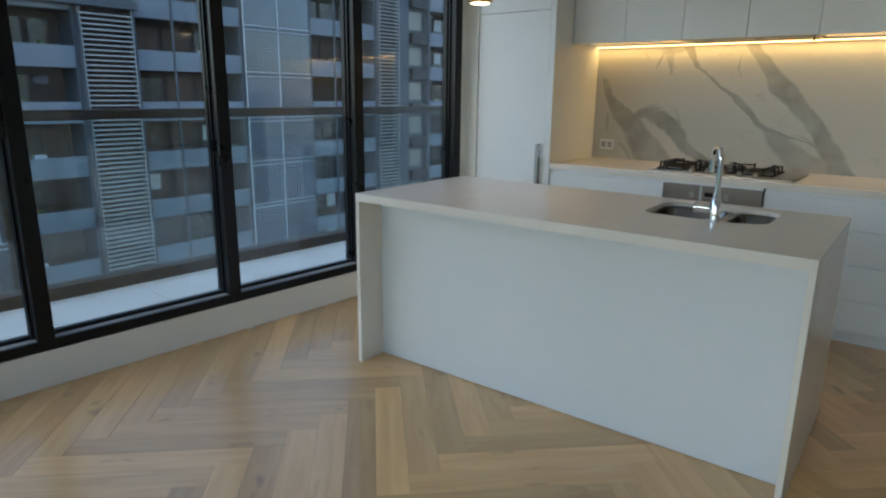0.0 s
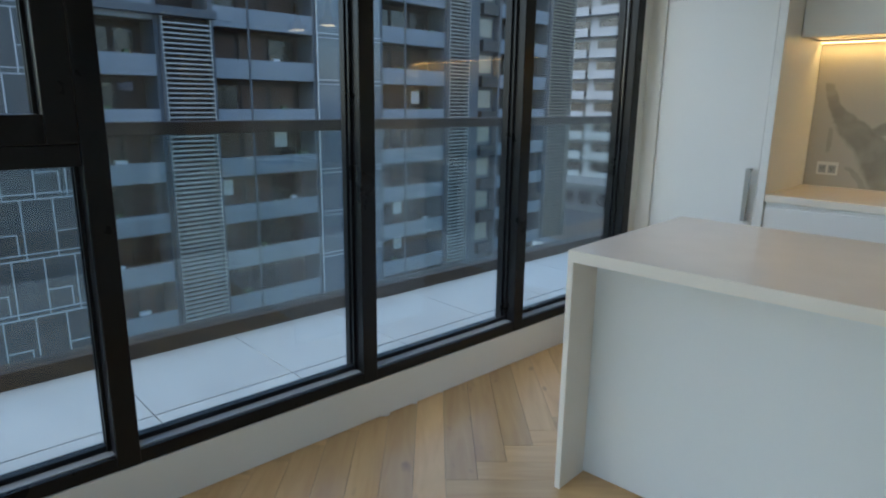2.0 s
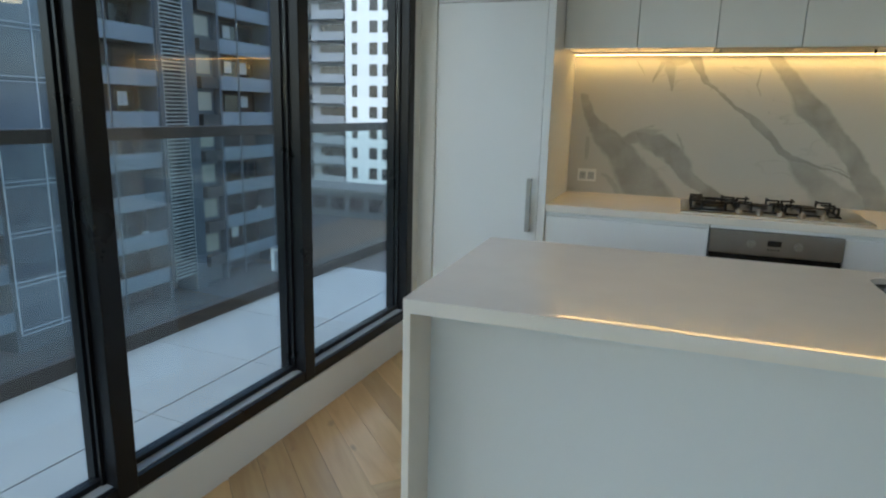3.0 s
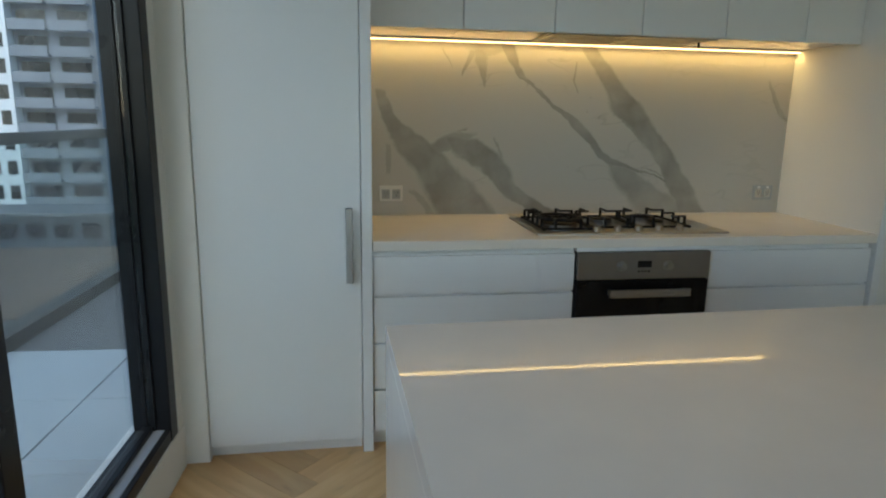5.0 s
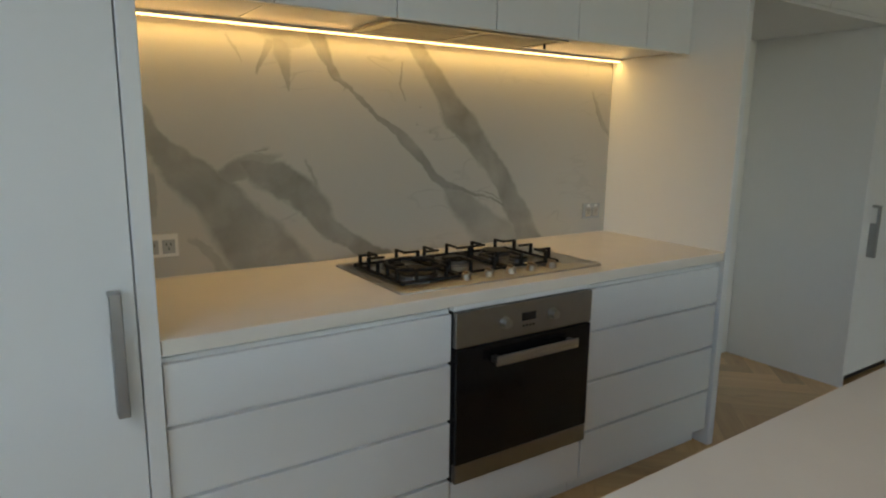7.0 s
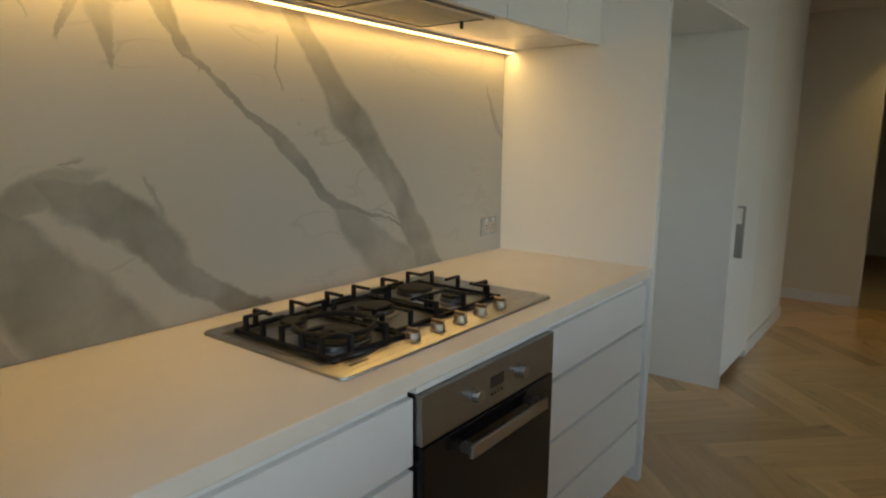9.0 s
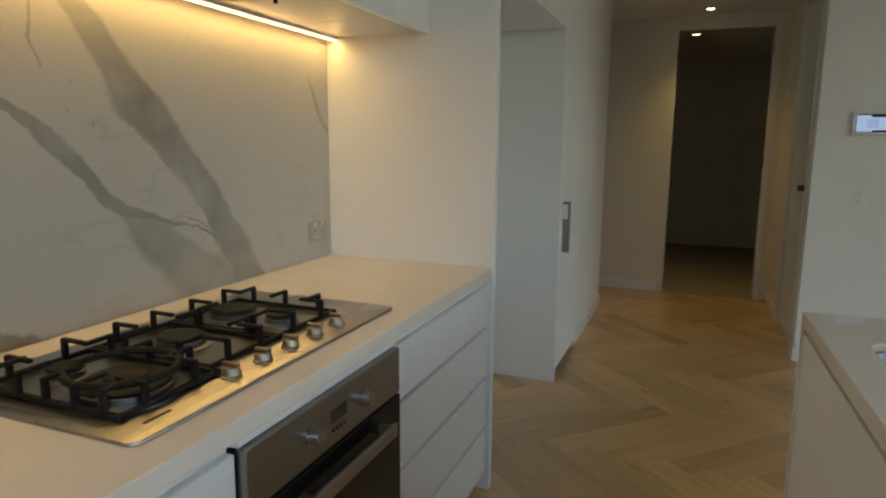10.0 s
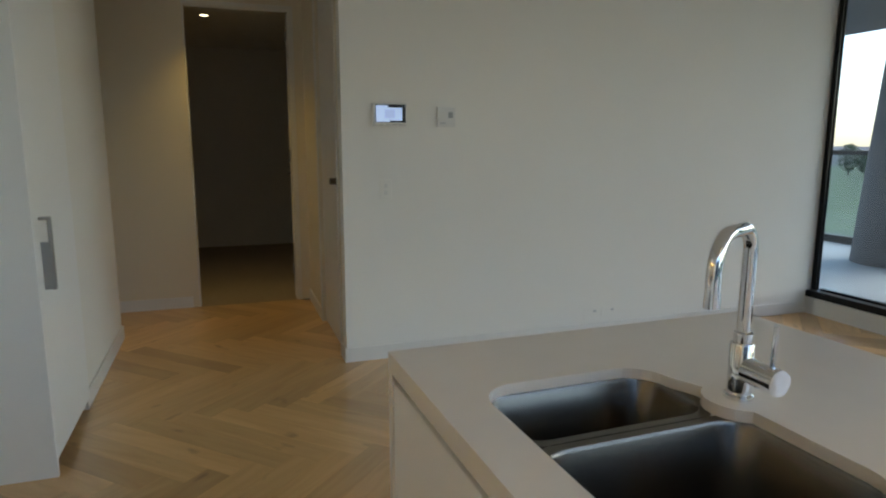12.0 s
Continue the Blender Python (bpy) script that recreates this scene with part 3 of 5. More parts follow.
d = thing("door_2", "closed white flush door with a round latch", "", kind="structure", at=(1.765, 3.15, 0))
part("leaf", one_box(0.0, 0.79, -0.04, 0.026, 0.010, 2.335, 0.003), M_DOOR, d)
bm = cyl(bmesh.new(), (0.12, 0.026, 1.08), (0.12, 0.040, 1.08), 0.026)
cyl(bm, (0.12, 0.038, 1.08), (0.12, 0.078, 1.08), 0.020)
part("latch", bm, M_STEEL2, d, "dark satin round latch knob", True)
bm = bmesh.new()
box(bm, 1.752, 1.766, 3.196, 3.206, 0, 2.39, 0.002)
box(bm, 2.556, 2.60, 3.196, 3.206, 0, 2.39, 0.002)
box(bm, 1.766, 2.556, 3.196, 3.206, 2.338, 2.39, 0.002)
struct("trim_2", bm, M_DOOR, "painted architrave round the closed door")


# ---- tall cabinets ----
def handle(parent, x, y, z0, z1, label="brushed steel bar handle"):
    bm = box(bmesh.new(), x - 0.013, x + 0.013, y - 0.040, y - 0.028, z0, z1, 0.003)
    for z in (z0 + 0.002, z1 - 0.012):
        box(bm, x - 0.013, x + 0.013, y - 0.030, y, z, z + 0.012, 0.002)
    box(bm, x - 0.013, x - 0.009, y - 0.029, y - 0.0005, z0 + 0.013, z0 + 0.66 * (z1 - z0))
    return part("handle", bm, M_NICKEL, parent, label)


cab = thing("tall_cabinet", "tall white cabinet with full-height door and steel handle", "cabinet", at=(-3.508, 4.53, 0))
part("body", one_box(0.0, 0.614, 0.022, 0.70, 0.055, CEIL - 0.005), M_CARC, cab)
door = part("door", one_box(0.003, 0.6125, 0.0, 0.020, 0.060, 1.962, 0.002), M_LAC, cab)
handle(door, 0.568, 0.0, 0.742, 1.036)
part("upper_door", one_box(0.003, 0.6125, 0.0, 0.020, 1.966, CEIL - 0.008, 0.002), M_LAC, cab)
part("plinth", one_box(0.0, 0.612, 0.045, 0.065, 0.0, 0.0545), M_LAC, cab)
p = thing("cabinet_side_panel", "white lacquered panel beside the bench", "panel", at=(-2.892, 4.525, 0))
part("panel", one_box(0.0, 0.042, 0.0, 0.705, 0.0, CEIL - 0.005, 0.002), M_LAC, p)

# ---- kitchen bench, drawers, oven ----
bm = bmesh.new()
box(bm, -2.848, -0.587, 4.53, 5.222, 0.860, 0.900, 0.003)
solid("kitchen_benchtop", bm, M_STONE, "white stone benchtop with a square edge", "benchtop")


def drawer_unit(x0, x1):
    u = thing("drawer_cabinet", "white handleless cabinet with four closed drawers", "cabinet", at=(x0, 4.54, 0), group="drawer cabinets under the bench")
    w = x1 - x0
    part("body", one_box(0.0, w, 0.024, 0.66, 0.08, 0.856), M_LAC, u)
    zs = (0.080, 0.275, 0.479, 0.677, 0.846)
    for a, c in zip(zs, zs[1:]):
        bm = box(bmesh.new(), 0.002, w - 0.002, 0.0, 0.022, a + 0.002, c - 0.011, 0.002)
        part("drawer_front", bm, M_LAC, u)
        part("finger_rail", one_box(0.002, w - 0.002, 0.0165, 0.0235, c - 0.0105, c + 0.0015), M_LAC, u, "recessed white finger pull")
    part("plinth", one_box(0.0, w, 0.060, 0.080, 0.0, 0.0795), M_LAC, u)
    return u


drawer_unit(-2.848, -2.003)
drawer_unit(-1.397, -0.597)

bm = one_box(-2.0, -1.4, 4.536, 4.56, 0.8435, 0.8595)
solid("bench_rail", bm, M_LAC, "white rail between benchtop and oven", "rail")
ov = thing("oven", "built-in stainless steel oven with black glass door", "oven", at=(-2.0, 4.53, 0.255))
part("body", one_box(0.004, 0.596, 0.014, 0.58, 0.0, 0.580), M_DARKPL, ov)
panel = part("control_panel", one_box(0.001, 0.599, -0.010, 0.014, 0.468, 0.586, 0.003), M_OVENSTEEL, ov, "brushed steel control panel")
for x in (0.195, 0.405):
    k = bmesh.new()
    cyl(k, (x, -0.010, 0.527), (x, -0.016, 0.527), 0.021)
    cyl(k, (x, -0.015, 0.527), (x, -0.034, 0.527), 0.017, 0.015)
    part("knob", k, M_STEEL, panel, "round steel knob", True)
part("display", one_box(0.268, 0.330, -0.0115, -0.008, 0.520, 0.548), M_DARKPL, panel, "small dark clock display")
bm = bmesh.new()
for x in (0.275, 0.290, 0.305, 0.320):
    cyl(bm, (x, -0.0125, 0.503), (x, -0.008, 0.503), 0.004, n=10)
part("button", bm, M_DARKPL, panel, "row of tiny buttons")
dr = part("door", one_box(0.003, 0.597, -0.012, 0.012, 0.068, 0.464, 0.003), M_OVENGLASS, ov, "black glass oven door")
bm = box(bmesh.new(), 0.135, 0.500, -0.052, -0.040, 0.398, 0.432, 0.003)
box(bm, 0.140, 0.160, -0.041, -0.012, 0.405, 0.425)
box(bm, 0.475, 0.495, -0.041, -0.012, 0.405, 0.425)
part("handle", bm, M_STEEL, dr, "flat steel bar handle")
part("lower_trim", one_box(0.003, 0.597, -0.011, 0.012, 0.002, 0.066, 0.003), M_OVENSTEEL, ov, "brushed steel lower trim")
bm = one_box(-1.998, -1.402, 4.542, 4.562, 0.084, 0.250, 0.002)
ob = solid("oven_filler_panel", bm, M_LAC, "white filler panel under the oven", "panel")
bm = one_box(-2.000, -1.400, 4.60, 4.62, 0.0, 0.083)
solid("plinth_board", bm, M_LAC, "white recessed plinth under the oven", "plinth")

# tall end panel at the hall side
p = thing("end_panel", "tall white panel ending the kitchen bench", "panel", at=(-0.585, 4.527, 0))
part("panel", one_box(0.0, 0.038, 0.0, 0.703, 0.0, CEIL - 0.004, 0.002), M_LAC, p)

# ---- marble back wall ----
bm = one_box(-2.848, -0.587, 5.223, 5.234, 0.9005, 1.775)
solid("splashback", bm, M_MARBLE, "white marble slab splashback with grey diagonal veins", "splashback")


def socket(x, colour, face, label):
    s = thing("power_outlet", label, "power outlet", at=(x, 5.223, 1.010), group="outlets on the splashback")
    plate = part("plate", one_box(-0.058, 0.058, -0.009, 0.0, -0.039, 0.039, 0.003), colour, s)
    for dx in (-0.026, 0.026):
        part("socket", one_box(dx - 0.020, dx + 0.020, -0.0105, -0.008, -0.027, 0.020, 0.001), face, plate)
        bm = bmesh.new()
        for ax, az in ((-0.007, 0.004), (0.007, 0.004), (0.0, -0.010)):
            box(bm, dx + ax - 0.0015, dx + ax + 0.0015, -0.0112, -0.009, az - 0.005, az + 0.005)
        part("slot", bm, M_PRINT, plate)
        part("switch", one_box(dx - 0.008, dx + 0.008, -0.0125, -0.009, 0.023, 0.034, 0.001), M_PLASTIC, plate)
    return s


# the left plate's white is the window's reflection on steel, put in as colour
socket(-2.725, M_PLASTIC, M_GASKET, "steel double power outlet beside the tall cabinet, white for the window's reflection")
socket(-0.690, M_GASKET, M_PLATE, "silver double power outlet on the marble")

# ---- upper cabinets and their light ----
xs = (-2.848, -2.455, -2.060, -1.665, -1.270, -0.878, -0.587)
for a, c in zip(xs, xs[1:]):
    u = thing("wall_cabinet", "white handleless wall cabinet, door closed", "cabinet", at=(a, 4.785, 1.752), group="wall cabinets over the bench")
    w = c - a
    part("body", one_box(0.0015, w - 0.0015, 0.021, 0.437, 0.004, CEIL - 1.76, 0.001), M_GLOSSLAC, u, "glossy white cabinet body")
    part("door", one_box(0.002, w - 0.002, 0.0, 0.0195, -0.006, CEIL - 1.762, 0.002), M_LAC, u)
strip = thing("led_strip", "lit warm led strip under the wall cabinets", "light strip", at=(-2.845, 5.180, 1.740))
part("channel", one_box(0.0, 2.255, -0.009, 0.009, 0.005, 0.016), M_LAC, strip)
part("diffuser", one_box(0.001, 2.254, -0.005, 0.005, 0.0, 0.005), M_LED, strip, "glowing warm white diffuser")

hood = thing("range_hood", "slim range hood insert with two steel filters", "range hood", at=(-2.06, 4.825, 1.752))
bm = bmesh.new()
for x0, x1, y0, y1 in ((0.0, 0.78, 0.0, 0.022), (0.0, 0.78, 0.268, 0.290), (0.0, 0.028, 0.022, 0.268), (0.752, 0.78, 0.022, 0.268), (0.376, 0.404, 0.022, 0.268)):
    box(bm, x0, x1, y0, y1, -0.009, 0.003, 0.001)
part("frame", bm, M_STEEL, hood, "brushed steel frame")
# no hollow here: a flat black sheet gives the shade behind the filters
part("cavity", one_box(0.010, 0.770, 0.010, 0.280, -0.002, 0.002), M_DARKPL, hood, "black sheet for the shade of the cavity behind the filters")
for x in (0.036, 0.412):
    f = part("filter", one_box(x, x + 0.332, 0.030, 0.260, -0.007, -0.003, 0.001), M_NICKEL, hood, "grey mesh grease filter")
    bm = bmesh.new()
    for i in range(13):
        box(bm, x + 0.012, x + 0.320, 0.040 + i * 0.0165, 0.048 + i * 0.0165, -0.0085, -0.0068)
    part("mesh", bm, M_STEEL, f)
bm = cyl(bmesh.new(), (0.745, 0.10, -0.030), (0.745, 0.10, -0.008), 0.006, n=12)
part("switch_stem", bm, M_DARKPL, hood, "small black switch stem", True)

# ---- gas cooktop ----
hob = thing("gas_cooktop", "stainless steel gas cooktop with black cast-iron trivets", "cooktop", at=(-2.150, 4.602, 0.9005))
HW, HD = 0.890, 0.508
bm = box(bmesh.new(), 0.0, HW, 0.0, HD, 0.0, 0.007, 0.0)
vert = [e for e in bm.edges if abs(e.verts[0].co.z - e.verts[1].co.z) > 0.005]
bmesh.ops.bevel(bm, geom=vert, offset=0.022, segments=4, profile=0.5, affect="EDGES")
top = [e for e in bm.edges if min(e.verts[0].co.z, e.verts[1].co.z) > 0.0065 and len(e.link_faces) == 2 and any(abs(f.normal.z) < 0.3 for f in e.link_faces)]
bmesh.ops.bevel(bm, geom=top, offset=0.004, segments=2, profile=0.5, affect="EDGES")
part("tray", bm, M_STEEL, hob, "brushed steel tray", True)
bm = bmesh.new()
for x0, x1, y0, y1 in ((0.022, 0.762, 0.098, 0.104), (0.022, 0.762, 0.440, 0.446), (0.022, 0.028, 0.104, 0.440), (0.756, 0.762, 0.104, 0.440)):
    box(bm, x0, x1, y0, y1, 0.0068, 0.0092, 0.001)
part("pressed_rim", bm, M_STEEL, hob, "low pressed rim round the burners")
# darker steel sheet: the black trivets' reflection in the well is put into its colour
part("burner_well", one_box(0.030, 0.762, 0.106, 0.438, 0.0068, 0.0078, 0.0004), M_OVENSTEEL, hob, "polished burner well, darkened for the trivets' reflection")
part("logo_plate", one_box(0.060, 0.118, 0.040, 0.048, 0.0071, 0.0076), M_PRINT, hob, "small dark printed mark")


def burner(x, y, r, rings=1):
    b = part("burner", turned(bmesh.new(), ((r * 1.25, 0.0070), (r * 1.25, 0.010), (r, 0.013), (r, 0.024), (r * 0.9, 0.026)), (x, y, 0), 32), M_ALLOY, hob, "aluminium gas burner", True)
    part("cap", turned(bmesh.new(), ((r * 0.93, 0.0262), (r * 0.95, 0.029), (r * 0.86, 0.034), (r * 0.4, 0.035)), (x, y, 0), 32), M_BURNER, b, "black enamel burner cap", True)
    if rings > 1:
        part("inner_cap", turned(bmesh.new(), ((r * 0.42, 0.0352), (r * 0.44, 0.040), (r * 0.35, 0.044), (r * 0.1, 0.045)), (x, y, 0), 28), M_BURNER, b, "", True)


burner(0.150, 0.180, 0.084, 2)
burner(0.155, 0.340, 0.036)
burner(0.393, 0.285, 0.054)
burner(0.625, 0.335, 0.060)
burner(0.625, 0.190, 0.038)


def trivet(x0, x1, y0, y1, xs, ys, ys_right=None):
    """A cast-iron grid: a low frame on feet, with upright posts bent over towards the flame."""
    bm = bmesh.new()
    zt, s, up, reach = 0.019, 0.0055, 0.058, 0.058
    for a in (y0, y1):
        box(bm, x0 - s, x1 + s, a - s, a + s, zt - 0.009, zt, 0.002)
    for a in (x0, x1):
        box(bm, a - s, a + s, y0, y1, zt - 0.009, zt, 0.002)
    for yy in (y0, y1):
        for xx in (x0, x1):
            box(bm, xx - 0.007, xx + 0.007, yy - 0.007, yy + 0.007, 0.0072, zt, 0.002)

    def finger(x, y, wx, wy):
        """One post with its tip reaching inwards along (wx, wy)."""
        box(bm, x - s, x + s, y - s, y + s, zt - 0.004, up - 0.003, 0.0015)
        ex, ey = x + wx * reach, y + wy * reach
        box(bm, min(x, ex) - s, max(x, ex) + s, min(y, ey) - s, max(y, ey) + s, up - 0.009, up, 0.003)

    for xx in xs:
        finger(xx, y0, 0, 1)
        finger(xx, y1, 0, -1)
    for yy in ys:
        finger(x0, yy, 1, 0)
    for yy in ys_right or ys:
        finger(x1, yy, -1, 0)
    return part("trivet", bm, M_IRON, hob, "black cast-iron pan support")


trivet(0.052, 0.276, 0.085, 0.425, (0.105, 0.220), (0.120, 0.185, 0.255, 0.325, 0.390), (0.150, 0.255, 0.360))
trivet(0.292, 0.500, 0.115, 0.425, (0.345, 0.450), (0.190, 0.340))
trivet(0.516, 0.752, 0.115, 0.425, (0.575, 0.695), (0.185, 0.345), (0.160, 0.265, 0.370))
bm = bmesh.new()
ring = [(0.155 + 0.095 * math.cos(a * math.pi / 16), 0.190 + 0.095 * math.sin(a * math.pi / 16), 0.050) for a in range(33)]
tube(bm, ring, 0.0075, 8)
part("wok_ring", bm, M_IRON, hob, "round cast-iron wok ring", True)
for i in range(5):
    x = 0.283 + i * 0.097
    k = turned(bmesh.new(), ((0.021, 0.0071), (0.021, 0.010), (0.018, 0.012), (0.0165, 0.026), (0.015, 0.0275)), (x, 0.055, 0), 28)
    kn = part("knob", k, M_KNOB, hob, "turned steel knob", True)
    part("grip", one_box(x - 0.0045, x + 0.0045, 0.036, 0.074, 0.0276, 0.036, 0.002), M_KNOB, kn)

# ---- fridge recess and pantry ----
bm = bmesh.new()
box(bm, -0.545, 0.652, 4.527, 5.234, 1.955, 1.973, 0.002)
solid("recess_soffit", bm, M_LAC, "white panel over the empty fridge recess", "panel")
for a, c in ((-0.545, 0.053), (0.053, 0.652)):
    u = thing("overhead_cabinet", "white cabinet over the empty fridge recess", "cabinet", at=(a, 4.527, 1.9735), group="cabinets over the recess")
    part("body", one_box(0.0015, c - a - 0.0015, 0.021, 0.70, 0.001, CEIL - 1.98), M_CARC, u)
    part("door", one_box(0.002, c - a - 0.002, 0.0, 0.019, 0.001, CEIL - 1.98, 0.002), M_LAC, u)
pan = thing("pantry_cabinet", "tall white pantry with closed door and steel handle", "cabinet", at=(0.655, 4.53, 0))
part("side_panel", one_box(0.0, 0.022, -0.001, 0.703, 0.0, CEIL - 0.004, 0.002), M_LAC, pan)
part("body", one_box(0.0225, 0.677, 0.022, 0.70, 0.06, CEIL - 0.005), M_CARC, pan)
door = part("door", one_box(0.025, 0.675, 0.0, 0.0205, 0.066, CEIL - 0.006, 0.002), M_LAC, pan)
handle(door, 0.100, 0.0, 0.745, 1.033)
part("plinth", one_box(0.0225, 0.677, 0.050, 0.070, 0.0, 0.0595), M_CURB, pan, "dark recessed plinth")

# ---- island ----
IX0, IX1, IY0, IY1 = -2.866, -0.846, 2.625, 3.545
SX0, SX1, SY0, SY1 = -1.585, -1.088, 3.078, 3.455
TAP = (-1.272, 3.055)
# the island stands a little askew to the kitchen, turned about its sink-side corner
ASKEW = Matrix.Translation((IX1, IY1, 0)) @ pose(0, 0, 0, 0, 0, 1.25) @ Matrix.Translation((-IX1, -IY1, 0))


def arc(cx, cy, r, a0, a1, n):
    return [(cx + r * math.cos(radians(a0 + (a1 - a0) * i / n)), cy + r * math.sin(radians(a0 + (a1 - a0) * i / n))) for i in range(n + 1)]


def rounded(x0, x1, y0, y1, r, n=6):
    return arc(x1 - r, y1 - r, r, 0, 90, n) + arc(x0 + r, y1 - r, r, 90, 180, n) + arc(x0 + r, y0 + r, r, 180, 270, n) + arc(x1 - r, y0 + r, r, 270, 360, n)


def plate_with_hole(outer, hole, z0, z1):
    bm = bmesh.new()
    edges = []
    for loop in (outer, hole):
        vs = [bm.verts.new((x, y, z1)) for x, y in loop]
        edges += [bm.edges.new((vs[i], vs[(i + 1) % len(vs)])) for i in range(len(vs))]
    bmesh.ops.triangle_fill(bm, edges=edges, use_beauty=True)
    r = bmesh.ops.extrude_face_region(bm, geom=bm.faces[:])
    for v in r["geom"]:
        if isinstance(v, bmesh.types.BMVert):
            v.co.z = z0
    return bm


# the cut-out runs round both bowls and swells in front of the tap
notch = arc(TAP[0], SY0 - 0.028, 0.062, 153, 27, 10)
hole = arc(SX1 - 0.07, SY1 - 0.07, 0.07, 0, 90, 6) + arc(SX0 + 0.07, SY1 - 0.07, 0.07, 90, 180, 6) + arc(SX0 + 0.07, SY0 + 0.07, 0.07, 180, 270, 6) + notch + arc(SX1 - 0.07, SY0 + 0.07 + 0.025, 0.07, 270, 360, 6)
isl = thing("island_bench", "white waterfall island bench with stone top", "island bench", m=ASKEW)
bm = plate_with_hole([(IX0, IY0), (IX1, IY0), (IX1, IY1), (IX0, IY1)], hole, 0.880, 0.900)
for a, c, e, g in ((IX0, IX1, IY0, IY0 + 0.06), (IX0, IX1, IY1 - 0.04, IY1), (IX0, IX0 + 0.06, IY0 + 0.06, IY1 - 0.04), (IX1 - 0.06, IX1, IY0 + 0.06, IY1 - 0.04)):
    box(bm, a, c, e, g, 0.860, 0.880)
part("benchtop", bm, M_STONE, isl, "white stone top with sink cut-out")
part("end_panel", one_box(IX0, IX0 + 0.022, IY0, IY1, 0.0, 0.8595, 0.0015), M_STONE, isl, "white waterfall end panel")
part("end_panel", one_box(IX1 - 0.022, IX1, IY0, IY1, 0.0, 0.8595, 0.0015), M_STONE, isl, "white waterfall end panel")
part("front_panel", one_box(IX0 + 0.0225, IX1 - 0.0225, IY0 + 0.165, IY0 + 0.185, 0.004, 0.8595), M_LAC_SHADED, isl, "plain white front panel set back under the top")
part("base", one_box(IX0 + 0.0225, IX1 - 0.0225, IY1 - 0.095, IY1 - 0.08, 0.0, 0.09), M_LAC, isl)
n = 4
w = (IX1 - IX0 - 0.046) / n
for i in range(n):
    x0 = IX0 + 0.023 + i * w
    part("door", one_box(x0 + 0.0015, x0 + w - 0.0015, IY1 - 0.024, IY1 - 0.004, 0.095, 0.842, 0.002), M_LAC, isl)
part("finger_rail", one_box(IX0 + 0.0225, IX1 - 0.0225, IY1 - 0.048, IY1 - 0.0345, 0.815, 0.8595), M_DARKPL, isl, "dark recessed finger pull")


def bowl(parent, x0, x1, y0, y1, depth, r=0.055):
    bm = bmesh.new()
    loops = []
    for k, z in ((-0.018, 0.8795), (0.0, 0.8795), (0.004, 0.873), (0.008, 0.8795 - depth + 0.03), (0.016, 0.8795 - depth + 0.010), (0.035, 0.8795 - depth), (0.035, 0.8775 - depth), (0.014, 0.876 - depth + 0.010), (0.004, 0.8795 - depth + 0.03), (-0.001, 0.870), (-0.018, 0.877)):
        loops.append([bm.verts.new((x, y, z)) for x, y in rounded(x0 + k, x1 - k, y0 + k, y1 - k, max(0.012, r - k * 0.6), 6)])
    for a, c in zip(loops, loops[1:]):
        for i in range(len(a)):
            if a is loops[5] and c is loops[6]:
                continue
            bm.faces.new((a[i], a[(i + 1) % len(a)], c[(i + 1) % len(a)], c[i]))
    for i in range(len(loops[0])):
        j = (i + 1) % len(loops[0])
        bm.faces.new((loops[-1][i], loops[-1][j], loops[0][j], loops[0][i]))
    bm.faces.new(loops[5])
    bm.faces.new(loops[6])
    b = part("bowl", bm, M_STEEL2, parent, "brushed steel sink bowl", True)
    part("drain", turned(bmesh.new(), ((0.040, 0.0005), (0.038, 0.003), (0.028, 0.002), (0.010, 0.0022)), ((x0 + x1) / 2, (y0 + y1) / 2, 0.8795 - depth), 24), M_CHROME, b, "round chrome drain", True)
    return b


sk = thing("kitchen_sink", "undermounted stainless steel double sink", "sink", m=ASKEW)
bowl(sk, SX0 - 0.002, -1.298, SY0 - 0.002, SY1 + 0.002, 0.185)
bowl(sk, -1.264, SX1 + 0.002, SY0 + 0.022, SY1 + 0.002, 0.130, 0.05)

tap = thing("kitchen_tap", "chrome gooseneck mixer tap with side lever", "tap", m=ASKEW @ Matrix.Translation((TAP[0], TAP[1], 0.9005)))
part("base", turned(bmesh.new(), ((0.024, 0.0), (0.024, 0.005), (0.0195, 0.008), (0.0195, 0.092), (0.0175, 0.095)), (0, 0, 0)), M_CHROME, tap, "", True)
part("collar", turned(bmesh.new(), ((0.0150, 0.0952), (0.0150, 0.112), (0.0118, 0.114)), (0, 0, 0)), M_CHROME, tap, "", True)
sx, sy = -0.44, 0.90
H, R, L = 0.288, 0.040, 0.150
line = [(0, 0, 0.110), (0, 0, H - R)]
line += [(sx * (R - R * math.cos(radians(a))), sy * (R - R * math.cos(radians(a))), H - R + R * math.sin(radians(a))) for a in range(10, 91, 10)]
line += [(sx * (L - R * 1.4 + R * 1.4 * math.sin(radians(a))), sy * (L - R * 1.4 + R * 1.4 * math.sin(radians(a))), H - R * 1.4 + R * 1.4 * math.cos(radians(a))) for a in range(0, 91, 10)]
line += [(sx * L, sy * L, H - R * 1.4 - 0.035)]
part("spout", tube(bmesh.new(), line, 0.0112, 20), M_CHROME, tap, "bent chrome spout", True)
tip = (sx * L, sy * L, H - R * 1.4 - 0.034)
part("aerator", cyl(bmesh.new(), tip, (tip[0], tip[1], tip[2] - 0.016), 0.0122), M_CHROME, tap, "", True)
hx, hy = -1.0, 0.03
body = cyl(bmesh.new(), (hx * 0.018, hy * 0.018, 0.052), (hx * 0.080, hy * 0.080, 0.052), 0.0215, n=32)
